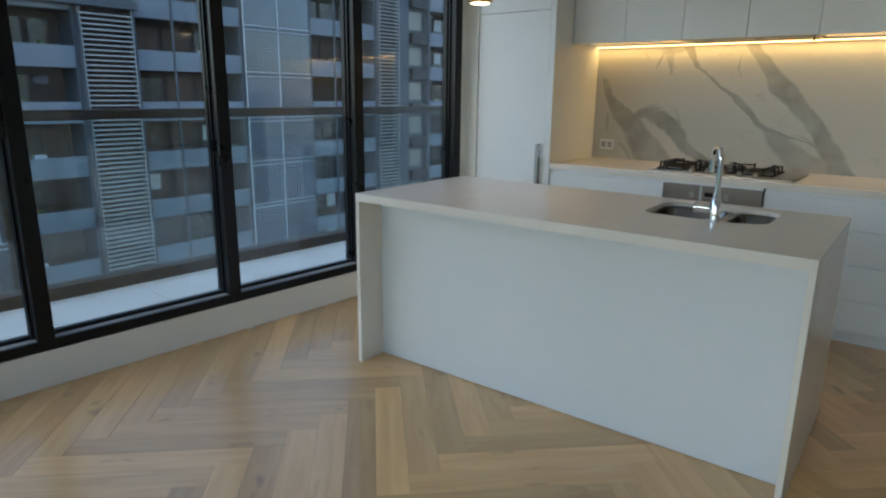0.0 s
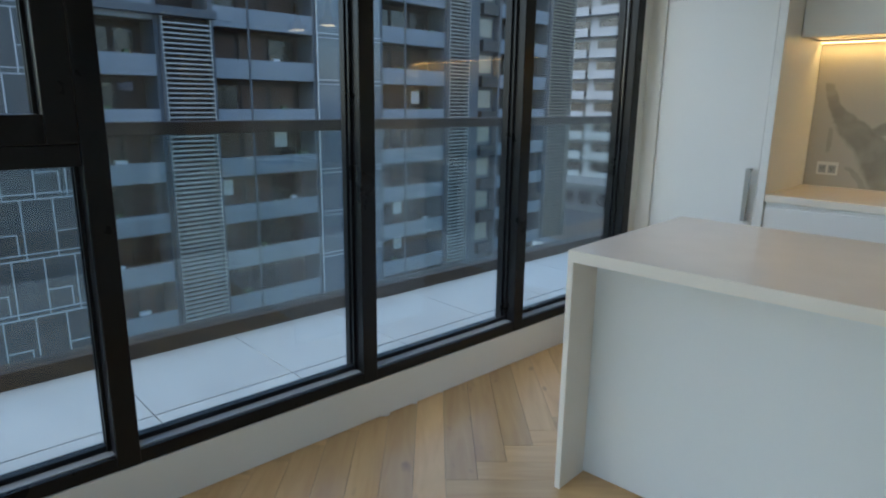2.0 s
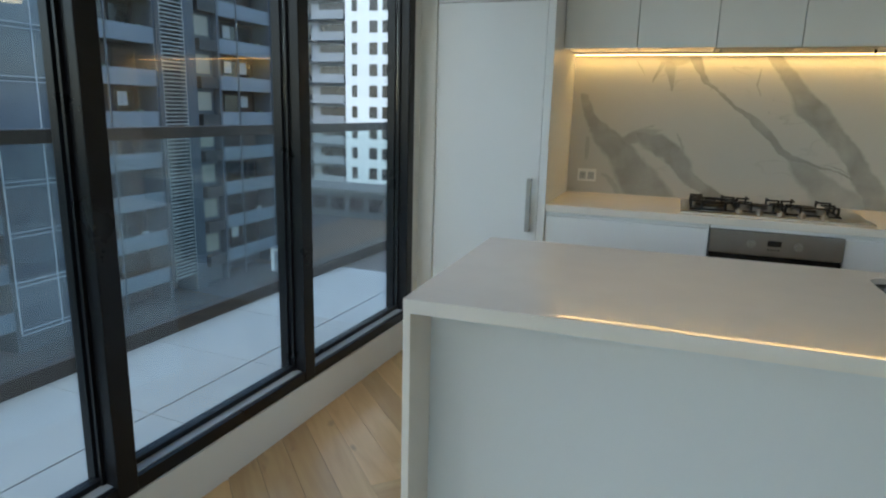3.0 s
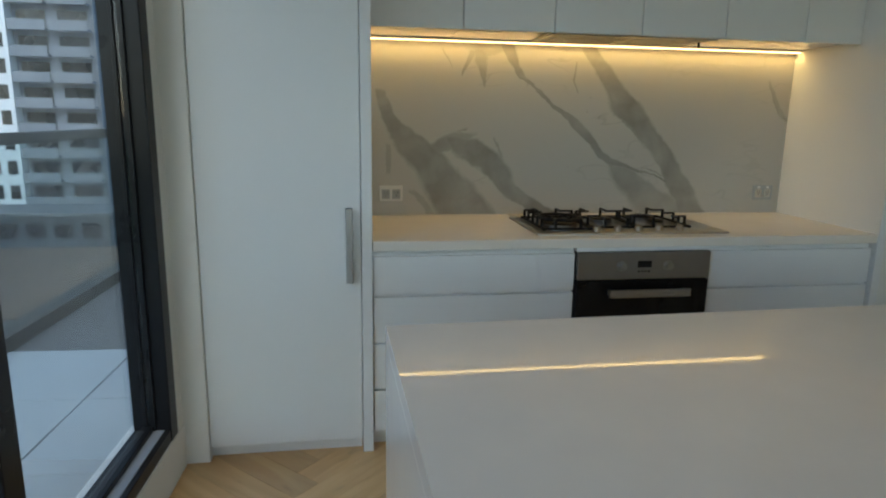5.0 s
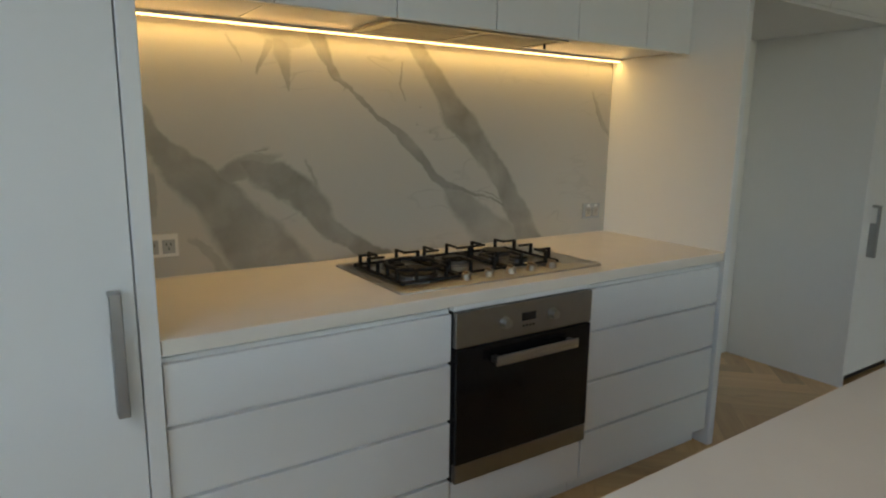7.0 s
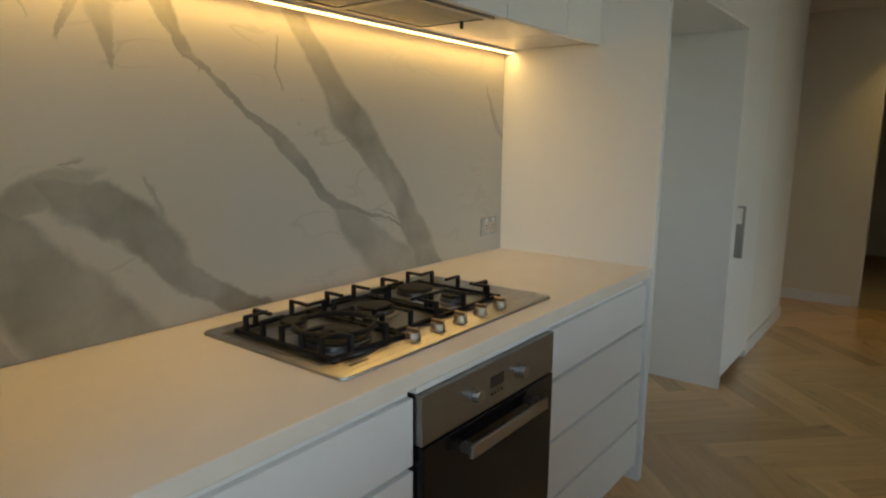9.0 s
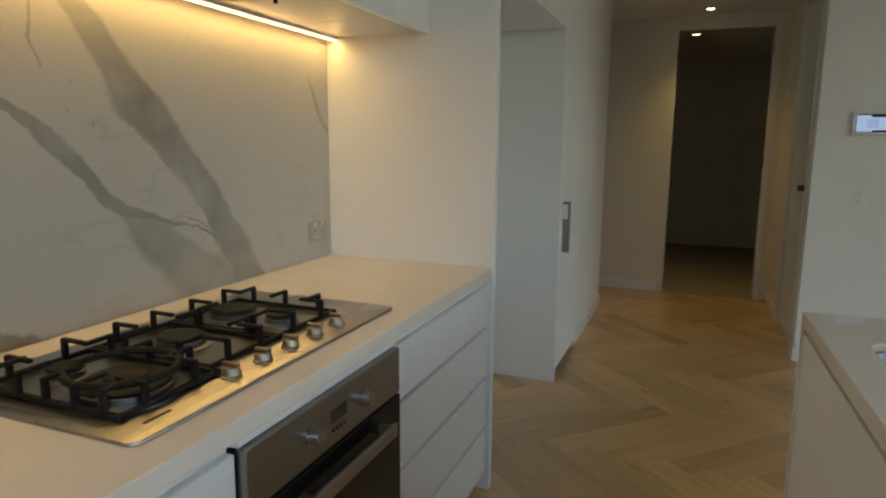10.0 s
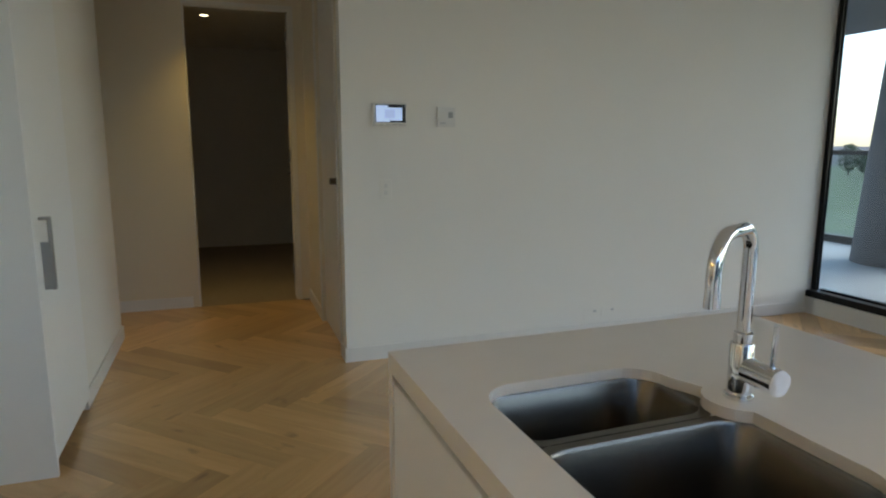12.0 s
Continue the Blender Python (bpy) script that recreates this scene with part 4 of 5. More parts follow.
lever = part("lever", body, M_CHROME, tap, "round chrome lever body", True)
part("pin", cyl(bmesh.new(), (hx * 0.063, hy * 0.063, 0.070), (hx * 0.065, hy * 0.065, 0.142), 0.0045, n=14), M_CHROME, lever, "thin chrome lever pin", True)

# ---- wall controls ----
M_SCREENDARK = glowing("intercom_screen_field", (0.40, 0.52, 0.80), 0.17)
ic = thing("intercom_panel", "wall intercom panel with lit blue screen", "intercom", at=(1.612, 2.915, 1.478))
plate = part("housing", one_box(-0.020, 0.0, -0.103, 0.103, -0.066, 0.066, 0.005), M_PLASTIC, ic)
part("bezel", one_box(-0.0215, -0.0195, -0.095, 0.085, -0.046, 0.058, 0.0005), M_DARKPL, plate, "glossy black bezel")
part("screen", one_box(-0.0228, -0.0210, -0.074, 0.082, -0.042, 0.052), M_SCREEN, plate, "lit blue screen")
bm = bmesh.new()
for i in range(4):
    box(bm, -0.0225, -0.0195, -0.075 + i * 0.038, -0.055 + i * 0.038, -0.060, -0.054)
part("button", bm, M_PALEPRINT, plate, "row of pale keys")
bm = bmesh.new()
box(bm, -0.0236, -0.0227, -0.078, 0.010, 0.040, 0.052)
part("screen_bar", bm, M_DARKPL, plate, "black bar on the lit screen")
part("screen_bar", one_box(-0.0236, -0.0227, -0.078, 0.0, -0.044, -0.034), M_DARKPL, plate)
bm = box(bmesh.new(), -0.0232, -0.0227, -0.030, 0.030, -0.020, 0.028)
part("screen_field", bm, M_SCREENDARK, plate, "darker blue field on the screen")
th = thing("thermostat", "small white air-conditioning control on the wall", "thermostat", at=(1.612, 2.565, 1.468))
plate = part("housing", one_box(-0.018, 0.0, -0.058, 0.058, -0.058, 0.058, 0.004), M_PLASTIC, th)
part("display", one_box(-0.0195, -0.0175, -0.040, -0.012, -0.005, 0.030), M_GASKET, plate, "small grey display")
part("button", one_box(-0.0195, -0.0175, 0.005, 0.040, -0.040, -0.030), M_PALEPRINT, plate)
sw = thing("light_switch", "white wall light switch", "light switch", at=(1.612, 2.94, 1.045))
plate = part("plate", one_box(-0.005, 0.0, -0.036, 0.036, -0.058, 0.058, 0.002), M_WALL, sw)
for z in (-0.02, 0.02):
    part("rocker", one_box(-0.0070, -0.0045, -0.010, 0.010, z - 0.012, z + 0.012, 0.001), M_PLASTIC, plate)
for y in (1.50, 1.36):
    o = thing("wall_outlet", "white low wall outlet plate", "power outlet", at=(1.612, y, 0.16), group="low outlets on the wall")
    plate = part("plate", one_box(-0.004, 0.0, -0.058, 0.058, -0.036, 0.036, 0.001), M_WALL, o)
    part("switch", one_box(-0.0060, -0.0035, -0.04, -0.016, 0.006, 0.020, 0.001), M_PALEPRINT, plate)
o = thing("wall_outlet", "white low wall outlet plate", "power outlet", at=(1.612, 0.10, 0.16), group="low outlets on the wall")
plate = part("plate", one_box(-0.004, 0.0, -0.058, 0.058, -0.036, 0.036, 0.001), M_WALL, o)


def downlight(x, y, z):
    d = thing("downlight", "round recessed ceiling downlight, lit", "downlight", at=(x, y, z), group="downlights")
    part("rim", turned(bmesh.new(), ((0.050, 0.0), (0.052, -0.003), (0.040, -0.006), (0.036, -0.003)), (0, 0, 0)), M_PLASTIC, d, "", True)
    part("lens", turned(bmesh.new(), ((0.035, -0.002), (0.034, -0.005), (0.01, -0.006)), (0, 0, 0)), M_LAMP, d, "glowing warm lens", True)


downlight(3.02, 3.83, HALL)
# added fitting for the fill lamp in the otherwise unlit room
downlight(4.30, 3.94, HALL)


def pendant(x, y):
    d = thing("pendant_lamp", "small brass pendant lamp over the island", "pendant lamp", at=(x, y, 1.815), group="pendants over the island")
    part("shade", turned(bmesh.new(), ((0.050, 0.0), (0.060, 0.006), (0.058, 0.018), (0.030, 0.050), (0.018, 0.10), (0.016, 0.16)), (0, 0, 0)), M_BRASS, d, "polished brass shade", True)
    part("diffuser", turned(bmesh.new(), ((0.010, -0.006), (0.044, -0.004), (0.048, -0.0005)), (0, 0, 0)), M_LAMP, d, "glowing lens", True)
    part("cord", cyl(bmesh.new(), (0, 0, 0.158), (0, 0, CEIL - 1.815 - 0.02), 0.003, n=10), M_DARKPL, d, "black cord", True)
    part("rose", turned(bmesh.new(), ((0.05, CEIL - 1.815 - 0.025), (0.05, CEIL - 1.815 - 0.001)), (0, 0, 0)), M_BRASS, d, "brass ceiling rose", True)


pendant(-2.46, 3.07)
pendant(-2.06, 3.07)

# ---- terrace ----
tw = thing("terrace_floor", "pale grey large-format terrace tiles", "", kind="structure", m=WIN)
part("bed", one_box(-1.55, -0.20, -6.2, 9.0, -0.30, -0.016), M_GROUT, tw)
bal = thing("balustrade", "glass balustrade with dark metal handrail and kerb", "balustrade", m=WIN)
part("kerb", one_box(-1.52, -1.38, -6.2, 9.0, -0.010, 0.085, 0.004), M_CURB, bal, "dark brown metal kerb")
part("handrail", one_box(-1.455, -1.395, -6.2, 9.0, 1.185, 1.255, 0.006), M_CURB, bal, "dark brown metal handrail")
for i in range(9):
    y0 = -6.0 + i * 1.66
    g = part("pane", one_box(-1.435, -1.423, y0 + 0.006, y0 + 1.654, 0.086, 1.184), M_BALGLASS, bal)
    g.visible_shadow = False
bm = one_box(-3.9, 8.0, -4.2, -0.70, 2.75, 3.0)
struct("slab_over_south_terrace", bm, M_CONC, "concrete slab over the wide terrace")
bm = one_box(-3.9, 8.0, -4.2, -0.60, -0.35, -0.03)
struct("terrace_south", bm, M_TILE, "grey paved wide terrace")
bal2 = thing("balustrade_south", "glass balustrade with dark handrail on the wide terrace", "balustrade")
part("kerb", one_box(-3.6, 8.0, -4.18, -4.05, -0.03, 0.07, 0.004), M_CURB, bal2)
part("handrail", one_box(-3.6, 8.0, -4.15, -4.09, 1.16, 1.22, 0.006), M_CURB, bal2)
for i in range(7):
    g = part("pane", one_box(-3.6 + i * 1.656, -3.6 + i * 1.656 + 1.644, -4.126, -4.114, 0.071, 1.159), M_BALGLASS, bal2)
    g.visible_shadow = False
bm = turned(bmesh.new(), ((0.42, -0.03), (0.42, 0.6), (0.42, 1.6), (0.42, 2.75)), (2.96, -3.30, 0), 48)
for v in bm.verts:
    v.co.x -= 0.05 * v.co.z
    v.co.y -= 0.034 * v.co.z
solid("concrete_column", bm, M_CONC_BACKLIT, "leaning round grey concrete column on the terrace", "column", smooth=True)
bm = one_box(1.72, 1.90, -0.505, 2.30, -0.3, 3.0)
struct("wall_outer_east", bm, M_CONC, "grey outer wall of the apartment")

# ---- the apartment block over the way ----
M_BAND = plain("facade_band", (0.205, 0.230, 0.262), 0.6, vary=0.08, scale=0.4)
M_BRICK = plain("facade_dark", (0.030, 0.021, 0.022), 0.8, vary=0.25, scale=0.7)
M_GREY = plain("facade_grey", (0.085, 0.096, 0.110), 0.7, vary=0.1, scale=0.3)
M_PANE = plain("facade_glass", (0.014, 0.015, 0.017), 0.22, vary=0.4, scale=0.5)
M_FRAME = plain("facade_frame", (0.026, 0.026, 0.028), 0.6)
M_MIRROR = plain("facade_mirror_glass", (0.12, 0.14, 0.165), 0.10, vary=0.25, scale=0.25, per_object=0.2)
M_CURTAIN = plain("facade_curtain_glass", (0.045, 0.055, 0.066), 0.4, vary=0.2, scale=0.35, per_object=0.25)
M_LINE = plain("facade_white_line", (0.52, 0.55, 0.58), 0.5)
M_SLAT = plain("louvre_slat", (0.46, 0.46, 0.43), 0.5, vary=0.08, scale=1.0)
M_SLATB = plain("louvre_slat_beige", (0.36, 0.33, 0.26), 0.5, vary=0.08, scale=1.0)
M_WHITE = plain("tower_render", (0.72, 0.75, 0.78), 0.7, vary=0.04, scale=0.2)
M_ASPH = plain("asphalt", (0.075, 0.075, 0.08), 0.9, vary=0.15, scale=0.05, bump=0.2, bump_scale=4)
M_LAWN = plain("lawn", (0.10, 0.135, 0.060), 0.95, vary=0.3, scale=0.15, bump=0.4, bump_scale=6)
M_DIRT = plain("bare_earth", (0.20, 0.125, 0.080), 0.95, vary=0.2, scale=0.2)
M_LEAF = plain("leaves", (0.050, 0.085, 0.028), 0.7, vary=0.35, scale=0.8)
M_BARK = plain("bark", (0.10, 0.08, 0.06), 0.9)
M_BLIND = plain("window_blind", (0.66, 0.67, 0.68), 0.7)
M_WOODTONE = plain("balcony_timber", (0.085, 0.048, 0.036), 0.7, vary=0.3, scale=0.6)
FX, GZ, ROOF = -39.0, -14.0, 13.8
LEVELS = range(-4, 5)
blk = thing("apartment_block", "dark apartment block with grey balconies and louvred screens", "apartment building", at=(FX, 0, 0))
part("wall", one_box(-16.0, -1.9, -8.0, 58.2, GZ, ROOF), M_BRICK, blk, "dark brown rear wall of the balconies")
bays = ((12.6, 16.0), (19.5, 26.5), (32.6, 39.2), (46.4, 53.4))
rng = random.Random(5)
for y0, y1 in bays:
    part("side_fin", one_box(-1.9, 0.02, y0 - 0.28, y0, GZ, ROOF), M_GREY, blk)
    part("side_fin", one_box(-1.9, 0.02, y1, y1 + 0.22, GZ, ROOF), M_GREY, blk)
    for k in LEVELS:
        zt = 0.66 + 3.0 * k
        b = part("balcony", one_box(-1.9, 0.0, y0 + 0.01, y1 - 0.01, zt - 1.16, zt - 0.86), M_BAND, blk, "grey balcony slab")
        part("parapet", one_box(-0.14, 0.03, y0 + 0.01, y1 - 0.01, zt - 0.859, zt), M_BAND, b, "grey solid parapet")
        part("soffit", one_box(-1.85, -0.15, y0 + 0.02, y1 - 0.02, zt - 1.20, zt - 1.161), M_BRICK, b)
        n = 2 if y1 - y0 < 4 else 3
        w = (y1 - y0 - 0.6) / n
        for i in range(n):
            if rng.random() < 0.2:
                continue
            a = y0 + 0.3 + i * w
            win = part("window", one_box(-1.90, -1.84, a + 0.1, a + w - 0.1, zt - 0.84, zt + 1.50), M_FRAME, blk)
            part("pane", one_box(-1.86, -1.82, a + 0.2, a + w - 0.2, zt - 0.78, zt + 1.42), M_PANE if rng.random() < 0.7 else M_WOODTONE, win)
            if rng.random() < 0.16:
                part("blind", one_box(-1.81, -1.79, a + 0.3, a + 0.3 + 0.45 * w, zt + 0.4, zt + 1.40), M_BLIND, win, "pale drawn blind")
        if rng.random() < 0.7:
            py = y0 + 0.4 + rng.random() * (y1 - y0 - 1.4)
            part("planter", one_box(-0.60, -0.28, py, py + 0.25 + 0.4 * rng.random(), zt - 0.858, zt + 0.10 + 0.10 * rng.random()), M_LEAF if rng.random() < 0.6 else M_PALEPRINT, b, "balcony planter")
    if y1 - y0 > 5:
        part("post", one_box(-0.02, 0.10, y0 + 2.2, y0 + 2.32, GZ, ROOF), M_GREY, blk)


def louvre(y0, y1, z0, z1, mat, pitch):
    f = bmesh.new()
    for a, c in ((y0, y0 + 0.14), (y1 - 0.14, y1)):
        box(f, -0.10, 0.34, a, c, z0, z1)
    scr = part("louvre_screen", f, M_GREY, blk, "frame of a louvred screen")
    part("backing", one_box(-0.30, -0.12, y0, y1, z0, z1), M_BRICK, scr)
    for a in (y0 + 0.10, y1 - 0.14):
        part("edge_strip", one_box(0.341, 0.36, a, a + 0.04, z0, z1), mat, scr, "pale edge of the screen frame")
    me = None
    n = int((z1 - z0) / pitch)
    for i in range(n):
        z = z0 + (i + 0.5) * pitch
        if me is None:
            ob = part("slat", one_box(0.05, 0.30, y0 + 0.14, y1 - 0.14, -0.036, 0.036), mat, scr)
            me = ob.data
        else:
            ob = new("slat", me)
            ob.parent = scr
        ob.location = (0, 0, z)
    return scr


louvre(16.22, 19.28, -12.6, 5.75, M_SLAT, 0.275)
part("hood_frame", one_box(-0.4, 0.55, 12.3, 19.5, 5.80, 6.25), M_GREY, blk, "grey box frame over balcony and screen")
louvre(39.42, 42.0, -12.6, 13.4, M_SLAT, 0.29)
part("grey_wall", one_box(-1.9, -0.6, 42.0, 46.12, GZ, ROOF), M_GREY, blk)
part("grey_pier", one_box(-0.6, 0.25, 42.0, 43.2, GZ, ROOF), M_GREY, blk, "grey pier beside the louvres")
for k in LEVELS:
    zt = 0.66 + 3.0 * k
    b = part("side_balcony", one_box(-0.6, 0.10, 43.9, 45.9, zt - 1.10, zt - 0.20), M_FRAME, blk, "small dark boxed balcony")
    part("blind", one_box(-0.58, -0.52, 44.1, 45.7, zt + 0.10, zt + 1.60), M_SLATB, b, "beige blind behind the glass")
louvre(53.62, 57.6, -12.6, 13.4, M_SLATB, 0.32)


def curtain_wall(y0, y1, x1, dy, z_first, n_floors, thick, glass, stagger):
    """Glazing with pale lines, each pane an own piece."""
    cw = part("curtain_wall", one_box(-1.9, x1, y0, y1, GZ, ROOF), M_GREY, blk, "glazed front with pale lines")
    count = max(1, round((y1 - y0) / dy))
    w = (y1 - y0) / count
    mesh = None
    for k in range(n_floors):
        z = z_first + 3.05 * k
        for i in range(count):
            if mesh is None:
                ob = part("pane", one_box(x1, x1 + 0.03, 0.03, w - 0.03, 0.05, 2.98), glass, cw)
                mesh = ob.data
            else:
                ob = new("pane", mesh)
                ob.parent = cw
            ob.location = (0, y0 + i * w, z)
    bm = bmesh.new()
    for k in range(n_floors + 1):
        z = z_first + 3.05 * k
        box(bm, x1, x1 + 0.10, y0, y1, z - 0.03 - thick, z - 0.03)
        box(bm, x1, x1 + 0.10, y0, y1, z + 0.20, z + 0.20 + thick)
        for i in range(count):
            yy = y0 + (i + (0.5 if k % 2 and stagger else 0.0)) * w
            box(bm, x1, x1 + 0.09, yy - thick / 2, yy + thick / 2, z, z + 3.0)
            if stagger and (i + k) % 2:
                box(bm, x1, x1 + 0.09, yy, min(y1, yy + w * 0.8), z + 1.25, z + 1.25 + thick)
                box(bm, x1, x1 + 0.09, min(y1, yy + w * 0.8) - thick, min(y1, yy + w * 0.8), z + 0.2, z + 1.25)
    part("glazing_bar", bm, M_LINE, cw, "thin pale glazing bars")


curtain_wall(-6.0, 11.3, 0.6, 1.45, -12.85, 8, 0.055, M_CURTAIN, True)
curtain_wall(26.75, 32.3, 0.1, 2.75, -12.85, 8, 0.055, M_MIRROR, False)

# white tower beyond, with grey balconies at its sides
M_TGREY = plain("tower_grey", (0.21, 0.23, 0.26), 0.7, vary=0.08, scale=0.3)
tow = thing("white_tower", "tall white apartment tower with small dark windows", "apartment building", at=(0, 88, 0))
part("wall", one_box(-50.0, -42.3, 0.0, 14.0, GZ, 62.0), M_WHITE, tow)
part("balcony_wing", one_box(-68.0, -50.05, 1.2, 13.0, GZ, 56.0), M_TGREY, tow)
part("balcony_wing", one_box(-42.25, -33.0, 1.6, 13.0, GZ, 56.0), M_TGREY, tow)
for k in range(19):
    z = -9.4 + 3.05 * k
    for x, w in ((-48.9, 0.9), (-46.0, 1.3), (-43.9, 1.1)):
        part("window", one_box(x, x + w, -0.04, 0.10, z, z + 1.7), M_PANE, tow)
    for x0, x1 in ((-67.5, -62.0), (-61.5, -56.0), (-55.5, -50.1), (-42.2, -38.0), (-37.6, -33.2)):
        part("balcony", one_box(x0, x1, 0.0 if x0 > -50 else -0.4, 1.2, z - 1.0, z - 0.72), M_BAND, tow)
        part("balcony_rail", one_box(x0, x1, 0.02 if x0 > -50 else -0.38, 0.10 if x0 > -50 else -0.30, z - 0.71, z + 0.25), M_TGREY, tow)
        part("pane", one_box(x0 + 0.5, x1 - 0.5, 1.1 if x0 < -50 else 1.5, 1.62, z - 0.6, z + 1.5), M_PANE, tow)
pod = thing("podium_building", "low grey podium building at the tower's foot", "building", at=(0, 80, 0))
part("wall", one_box(-58.0, -30.0, 0.0, 7.5, GZ, -10.4), M_GREY, pod)
part("roof", one_box(-58.4, -29.6, -0.4, 7.5, -10.4, -10.0), M_CONC, pod)
for i in range(9):
    part("window", one_box(-57.0 + i * 3.0, -54.9 + i * 3.0, -0.06, 0.05, -13.0, -11.2), M_PANE, pod)

# white site hut on the street
hut = thing("site_hut", "white site hut on the street by the block", "hut", at=(-35.6, 50.6, GZ))
part("body", one_box(-1.3, 1.3, -1.0, 1.0, 0.15, 2.3, 0.04), M_WHITE, hut)
part("roof", one_box(-1.36, 1.36, -1.06, 1.06, 2.3, 2.4, 0.02), M_BAND, hut)
part("base", one_box(-1.2, 1.2, -0.9, 0.9, 0.0, 0.15), M_FRAME, hut)
part("door", one_box(-0.9, -0.1, -1.04, -0.98, 0.2, 2.1), M_BAND, hut)

# ground to the horizon
bm = bmesh.new()
vs = [bm.verts.new(p) for p in ((-2500, -2500, GZ), (2500, -2500, GZ), (2500, 2500, GZ), (-2500, 2500, GZ))]
bm.faces.new(vs)
struct("ground", bm, M_ASPH, "grey asphalt street level far below")
bm = one_box(-45.0, -20.0, 52.0, 79.0, GZ, GZ + 0.08)
struct("ground_earth", bm, M_DIRT, "brown bare earth plot between the buildings")
bm = one_box(-120.0, 320.0, -420.0, -38.0, GZ, GZ + 0.10)
struct("ground_lawn", bm, M_LAWN, "green parkland beyond the terrace")
bm = one_box(40.0, 62.0, -92.0, -70.0, GZ + 0.10, GZ + 0.16)
struct("ground_path", bm, M_DIRT, "bare brown earth in the park")


def tree(x, y, h, seed):
    r = random.Random(seed)
    t = thing("tree", "broad green park tree far below the terrace", "tree", at=(x, y, GZ + 0.1), group="park trees")
    bm = cyl(bmesh.new(), (0, 0, 0), (0.2, 0, h * 0.5), 0.35, 0.16, 10)
    for i in range(5):
        a = i * 1.26 + r.random()
        cyl(bm, (0.1, 0, h * 0.35), (math.cos(a) * h * 0.26, math.sin(a) * h * 0.26, h * 0.72), 0.12, 0.04, 6)
    part("trunk", bm, M_BARK, t)
    verts, faces = [], []
    for i in range(900):
        a, u, q = r.random() * 6.283, r.random(), r.random() ** 0.4
        rad = h * 0.42 * q * math.sqrt(max(0.05, 1 - (2 * u - 1) ** 2)) * (0.75 + 0.35 * math.sin(3 * a + seed))
        c = Vector((rad * math.cos(a), rad * math.sin(a), h * (0.14 + 0.86 * u)))
        e1 = Vector((r.uniform(-1, 1), r.uniform(-1, 1), r.uniform(-1, 1))).normalized()
        e2 = e1.orthogonal().normalized()
        s = r.uniform(0.3, 0.7)
        k = len(verts)
        verts += [c - e1 * s, c + e2 * s * 0.6, c + e1 * s, c - e2 * s * 0.6]
        faces.append((k, k + 1, k + 2, k + 3))
    me = bpy.data.meshes.new("crown")
    me.from_pydata(verts, [], faces)
    me.materials.append(M_LEAF)
    ob = new("crown", me)
    ob.parent = t
    return t


rng = random.Random(11)
for i in range(54):
    x = 40 + 3.6 * i + rng.uniform(-3, 3)
    tree(x, -0.75 * x - 110 - rng.uniform(0, 60), rng.uniform(9, 15), i)
# ---- terrace tiles ----
for i in range(13):
    for j in range(2):
        w = 0.465 if j == 0 else 0.705
        y0 = -4.5 + i * 0.69 + 0.215
        bm = one_box(-0.205 - j * 0.470 - w + 0.004, -0.205 - j * 0.470, y0 + 0.003, y0 + 0.687, -0.0155, 0.0)
        part("tile", bm, M_TILE, tw)

# ---- herringbone floor ----
PW, PL, PH = 0.122, 0.85, 0.012
C45 = math.sqrt(0.5)


def plank_mesh(name, along):
    """One plank, chamfered on its upper edges; its length runs along u or v of the diagonal grid."""
    a, c = (PL, PW) if along else (PW, PL)
    g, ch = 0.00025, 0.0005
    verts, uvs = [], []
    for z, k in ((-PH, g), (-ch, g), (0.0, g + ch)):
        for u, v in ((k, k), (a - k, k), (a - k, c - k), (k, c - k)):
            verts.append((C45 * (u - v), C45 * (u + v), z))
            uvs.append((u, v) if along else (v, u))
    faces = [(8, 9, 10, 11)]
    for r in (0, 4):
        for i in range(4):
            j = (i + 1) % 4
            faces.append((r + i, r + j, r + 4 + j, r + 4 + i))
    return verts, faces, uvs


def mesh_from(name, verts, faces, uvs):
    me = bpy.data.meshes.new(name)
    me.from_pydata(verts, [], faces)
    layer = me.uv_layers.new(name="UVMap")
    for lp in me.loops:
        layer.data[lp.index].uv = uvs[lp.vertex_index]
    me.materials.append(M_OAK)
    return me


shapes = {k: plank_mesh("plank", k) for k in (True, False)}
shared = {k: mesh_from("plank", *shapes[k]) for k in shapes}
ORIGIN = (-3.072, 1.552)


def inside(x, y):
    if -3.74 + 0.05 * (y - 1.18) < x < 1.60 and -0.42 < y < 5.22:
        return True
    return 1.60 <= x < 3.29 and 3.21 < y < 5.44


places = []
for i in range(-60, 61):
    for j in range(-9, 10):
        # the stair-step of a herringbone: every row shifts by one plank width
        for along in (True, False):
            u = i * PW + j * PL
            v = i * PW - j * PL
            if not along:
                v += PW
            x, y = ORIGIN[0] + C45 * (u - v), ORIGIN[1] + C45 * (u + v)
            s = shapes[along]
            cx = x + sum(p[0] for p in s[0][8:]) / 4
            cy = y + sum(p[1] for p in s[0][8:]) / 4
            ok = [inside(x + p[0], y + p[1]) for p in s[0][8:]] + [inside(cx, cy)]
            if any(ok):
                places.append((x, y, along, cx, cy, all(ok)))


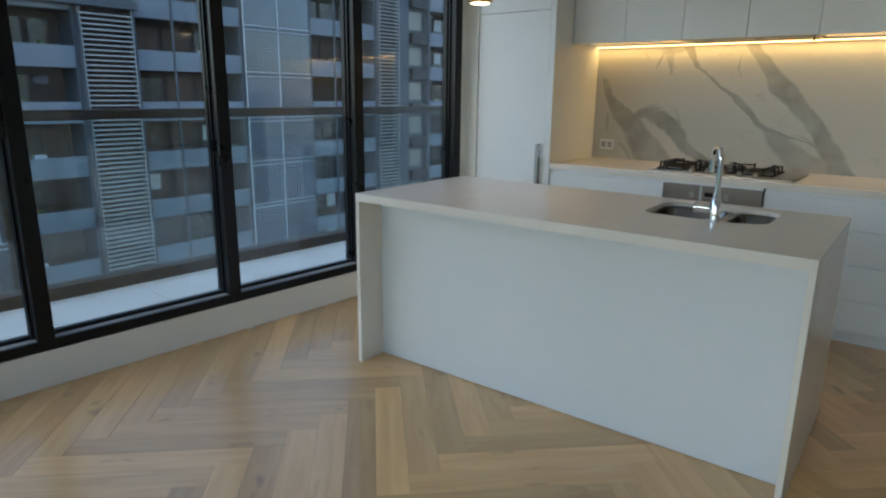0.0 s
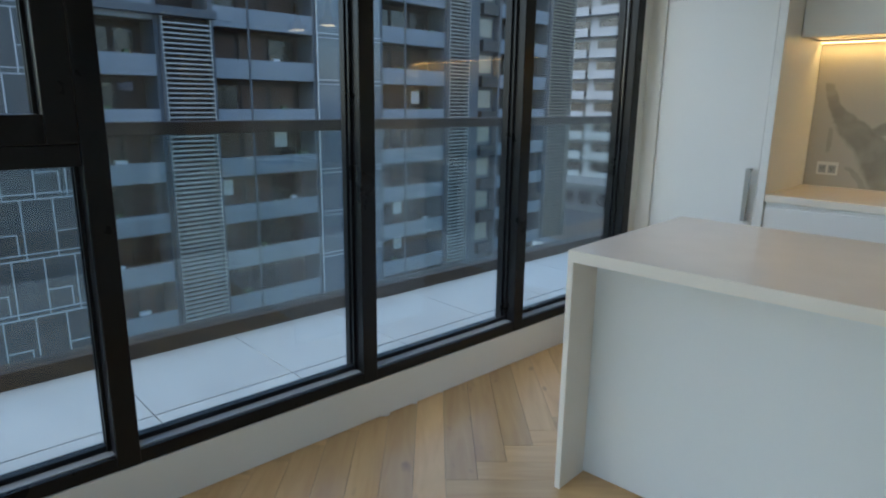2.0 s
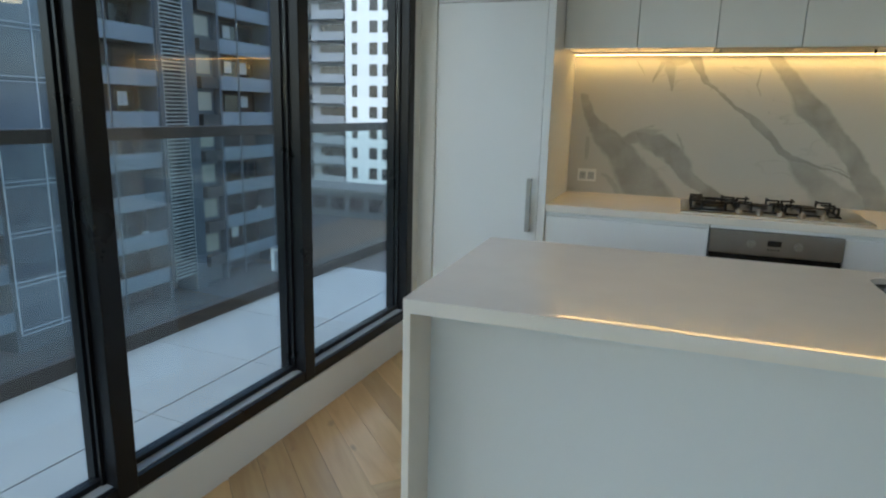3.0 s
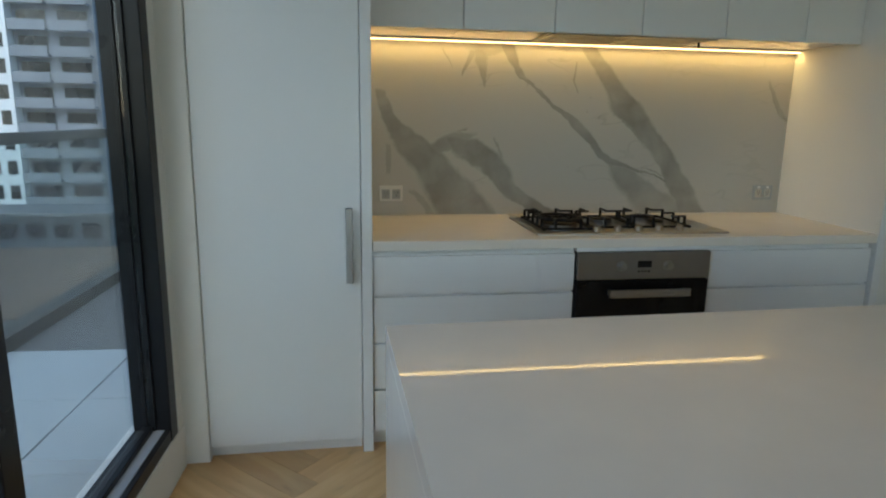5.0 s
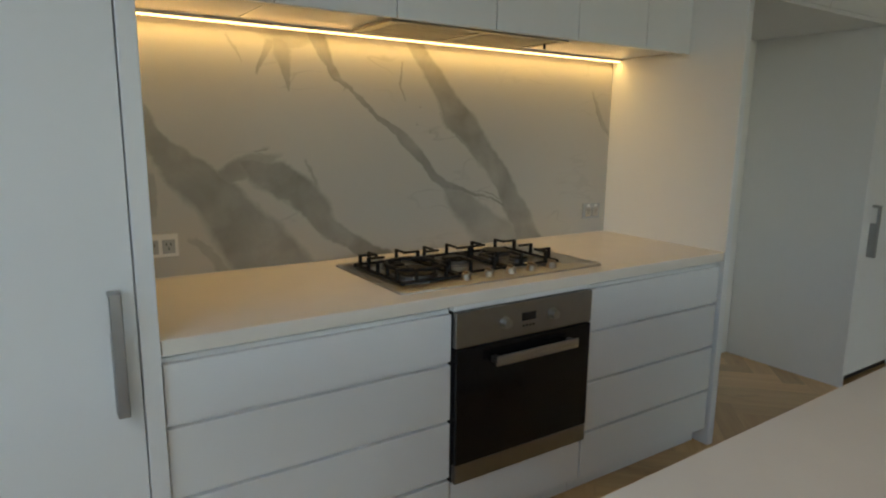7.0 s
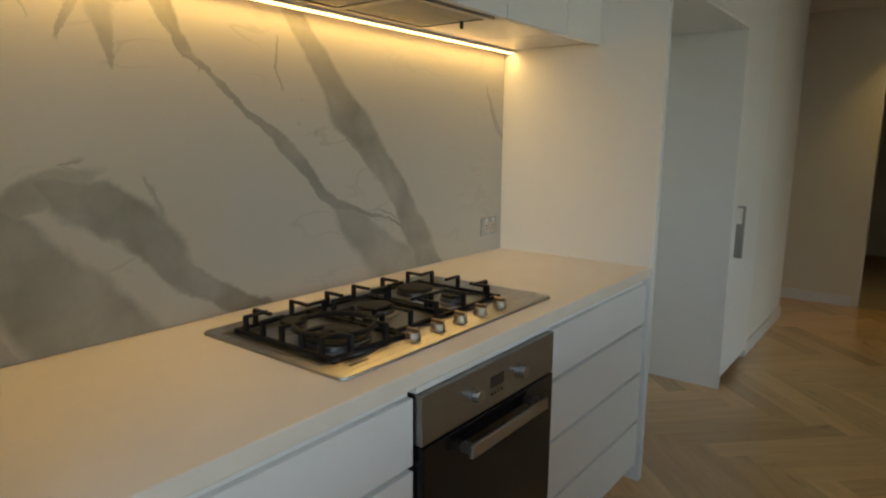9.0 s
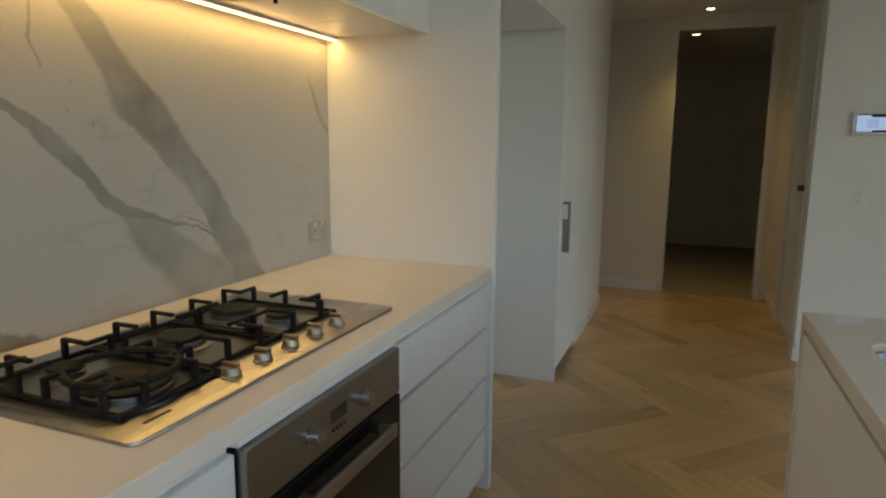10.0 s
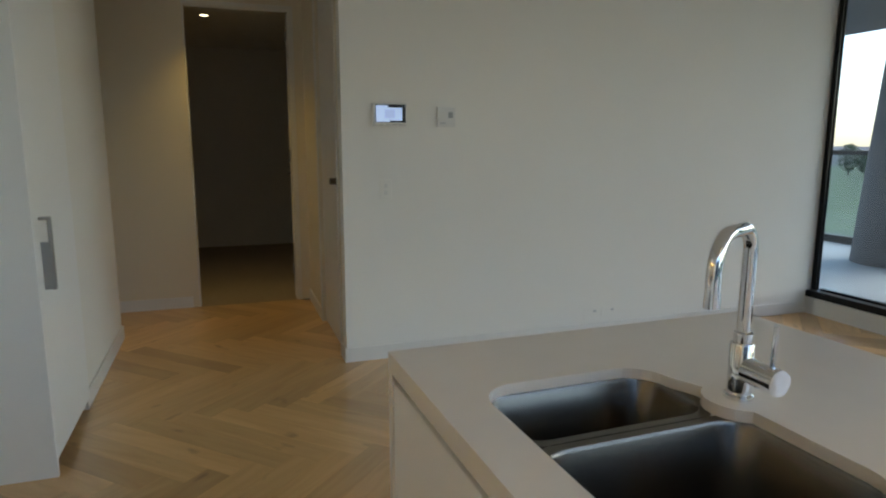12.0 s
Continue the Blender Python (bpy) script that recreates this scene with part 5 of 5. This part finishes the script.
def clipped(s, x, y):
    """A plank cut where it would run under the glazed walls."""
    poly = [(x + p[0], y + p[1], q) for p, q in zip(s[0][8:], s[2][8:])]
    cuts = [(1.0, -0.05, -3.80 - 0.05 * 1.18), (0.0, 1.0, -0.46), (0.0, -1.0, -5.30), (-1.0, 0.0, -3.295)]
    if y + s[0][9][1] < 3.6 and x < 1.7:
        cuts.append((-1.0, 0.0, -1.66) if max(p[1] for p in poly) < 3.60 else (-1.0, 0.0, -3.295))
    if sum(p[0] for p in poly) / len(poly) > 1.72:
        cuts.append((0.0, 1.0, 3.13))
    for a, c, d in cuts:
        out = []
        for i in range(len(poly)):
            p, q = poly[i], poly[(i + 1) % len(poly)]
            fp, fq = a * p[0] + c * p[1] - d, a * q[0] + c * q[1] - d
            if fp >= 0:
                out.append(p)
            if fp * fq < 0:
                t = fp / (fp - fq)
                out.append((p[0] + t * (q[0] - p[0]), p[1] + t * (q[1] - p[1]), (p[2][0] + t * (q[2][0] - p[2][0]), p[2][1] + t * (q[2][1] - p[2][1]))))
        poly = out
        if len(poly) < 3:
            return None
    n = len(poly)
    verts = [(p[0], p[1], 0.0) for p in poly] + [(p[0], p[1], -PH) for p in poly]
    faces = [tuple(range(n))] + [(i, i + n, (i + 1) % n + n, (i + 1) % n) for i in range(n)]
    return verts, faces, [p[2] for p in poly] * 2


edge = [p for p in places if not p[5]]
places = [p for p in places if p[5]]
near = sorted(places, key=lambda p: min((p[3] + 2.9) ** 2 + (p[4] - 1.9) ** 2, (p[3] - 0.6) ** 2 + (p[4] - 3.9) ** 2))
first, rest = near[:300], near[300:]
for x, y, along, cx, cy, whole in first:
    ob = new("plank", shared[along])
    ob.location = (x, y, 0)
    ob.parent = floor
verts, faces, uvs = [], [], []
for x, y, along, cx, cy, whole in rest:
    s = shapes[along]
    k = len(verts)
    verts += [(x + p[0], y + p[1], p[2]) for p in s[0]]
    faces += [tuple(k + q for q in f) for f in s[1]]
    uvs += s[2]
for x, y, along, cx, cy, whole in edge:
    cut = clipped(shapes[along], x, y)
    if cut:
        k = len(verts)
        verts += cut[0]
        faces += [tuple(k + q for q in f) for f in cut[1]]
        uvs += cut[2]
if verts:
    ob = new("planks_rest", mesh_from("planks_rest", verts, faces, uvs))
    ob.parent = floor
    tagged(ob, kind="stuff")
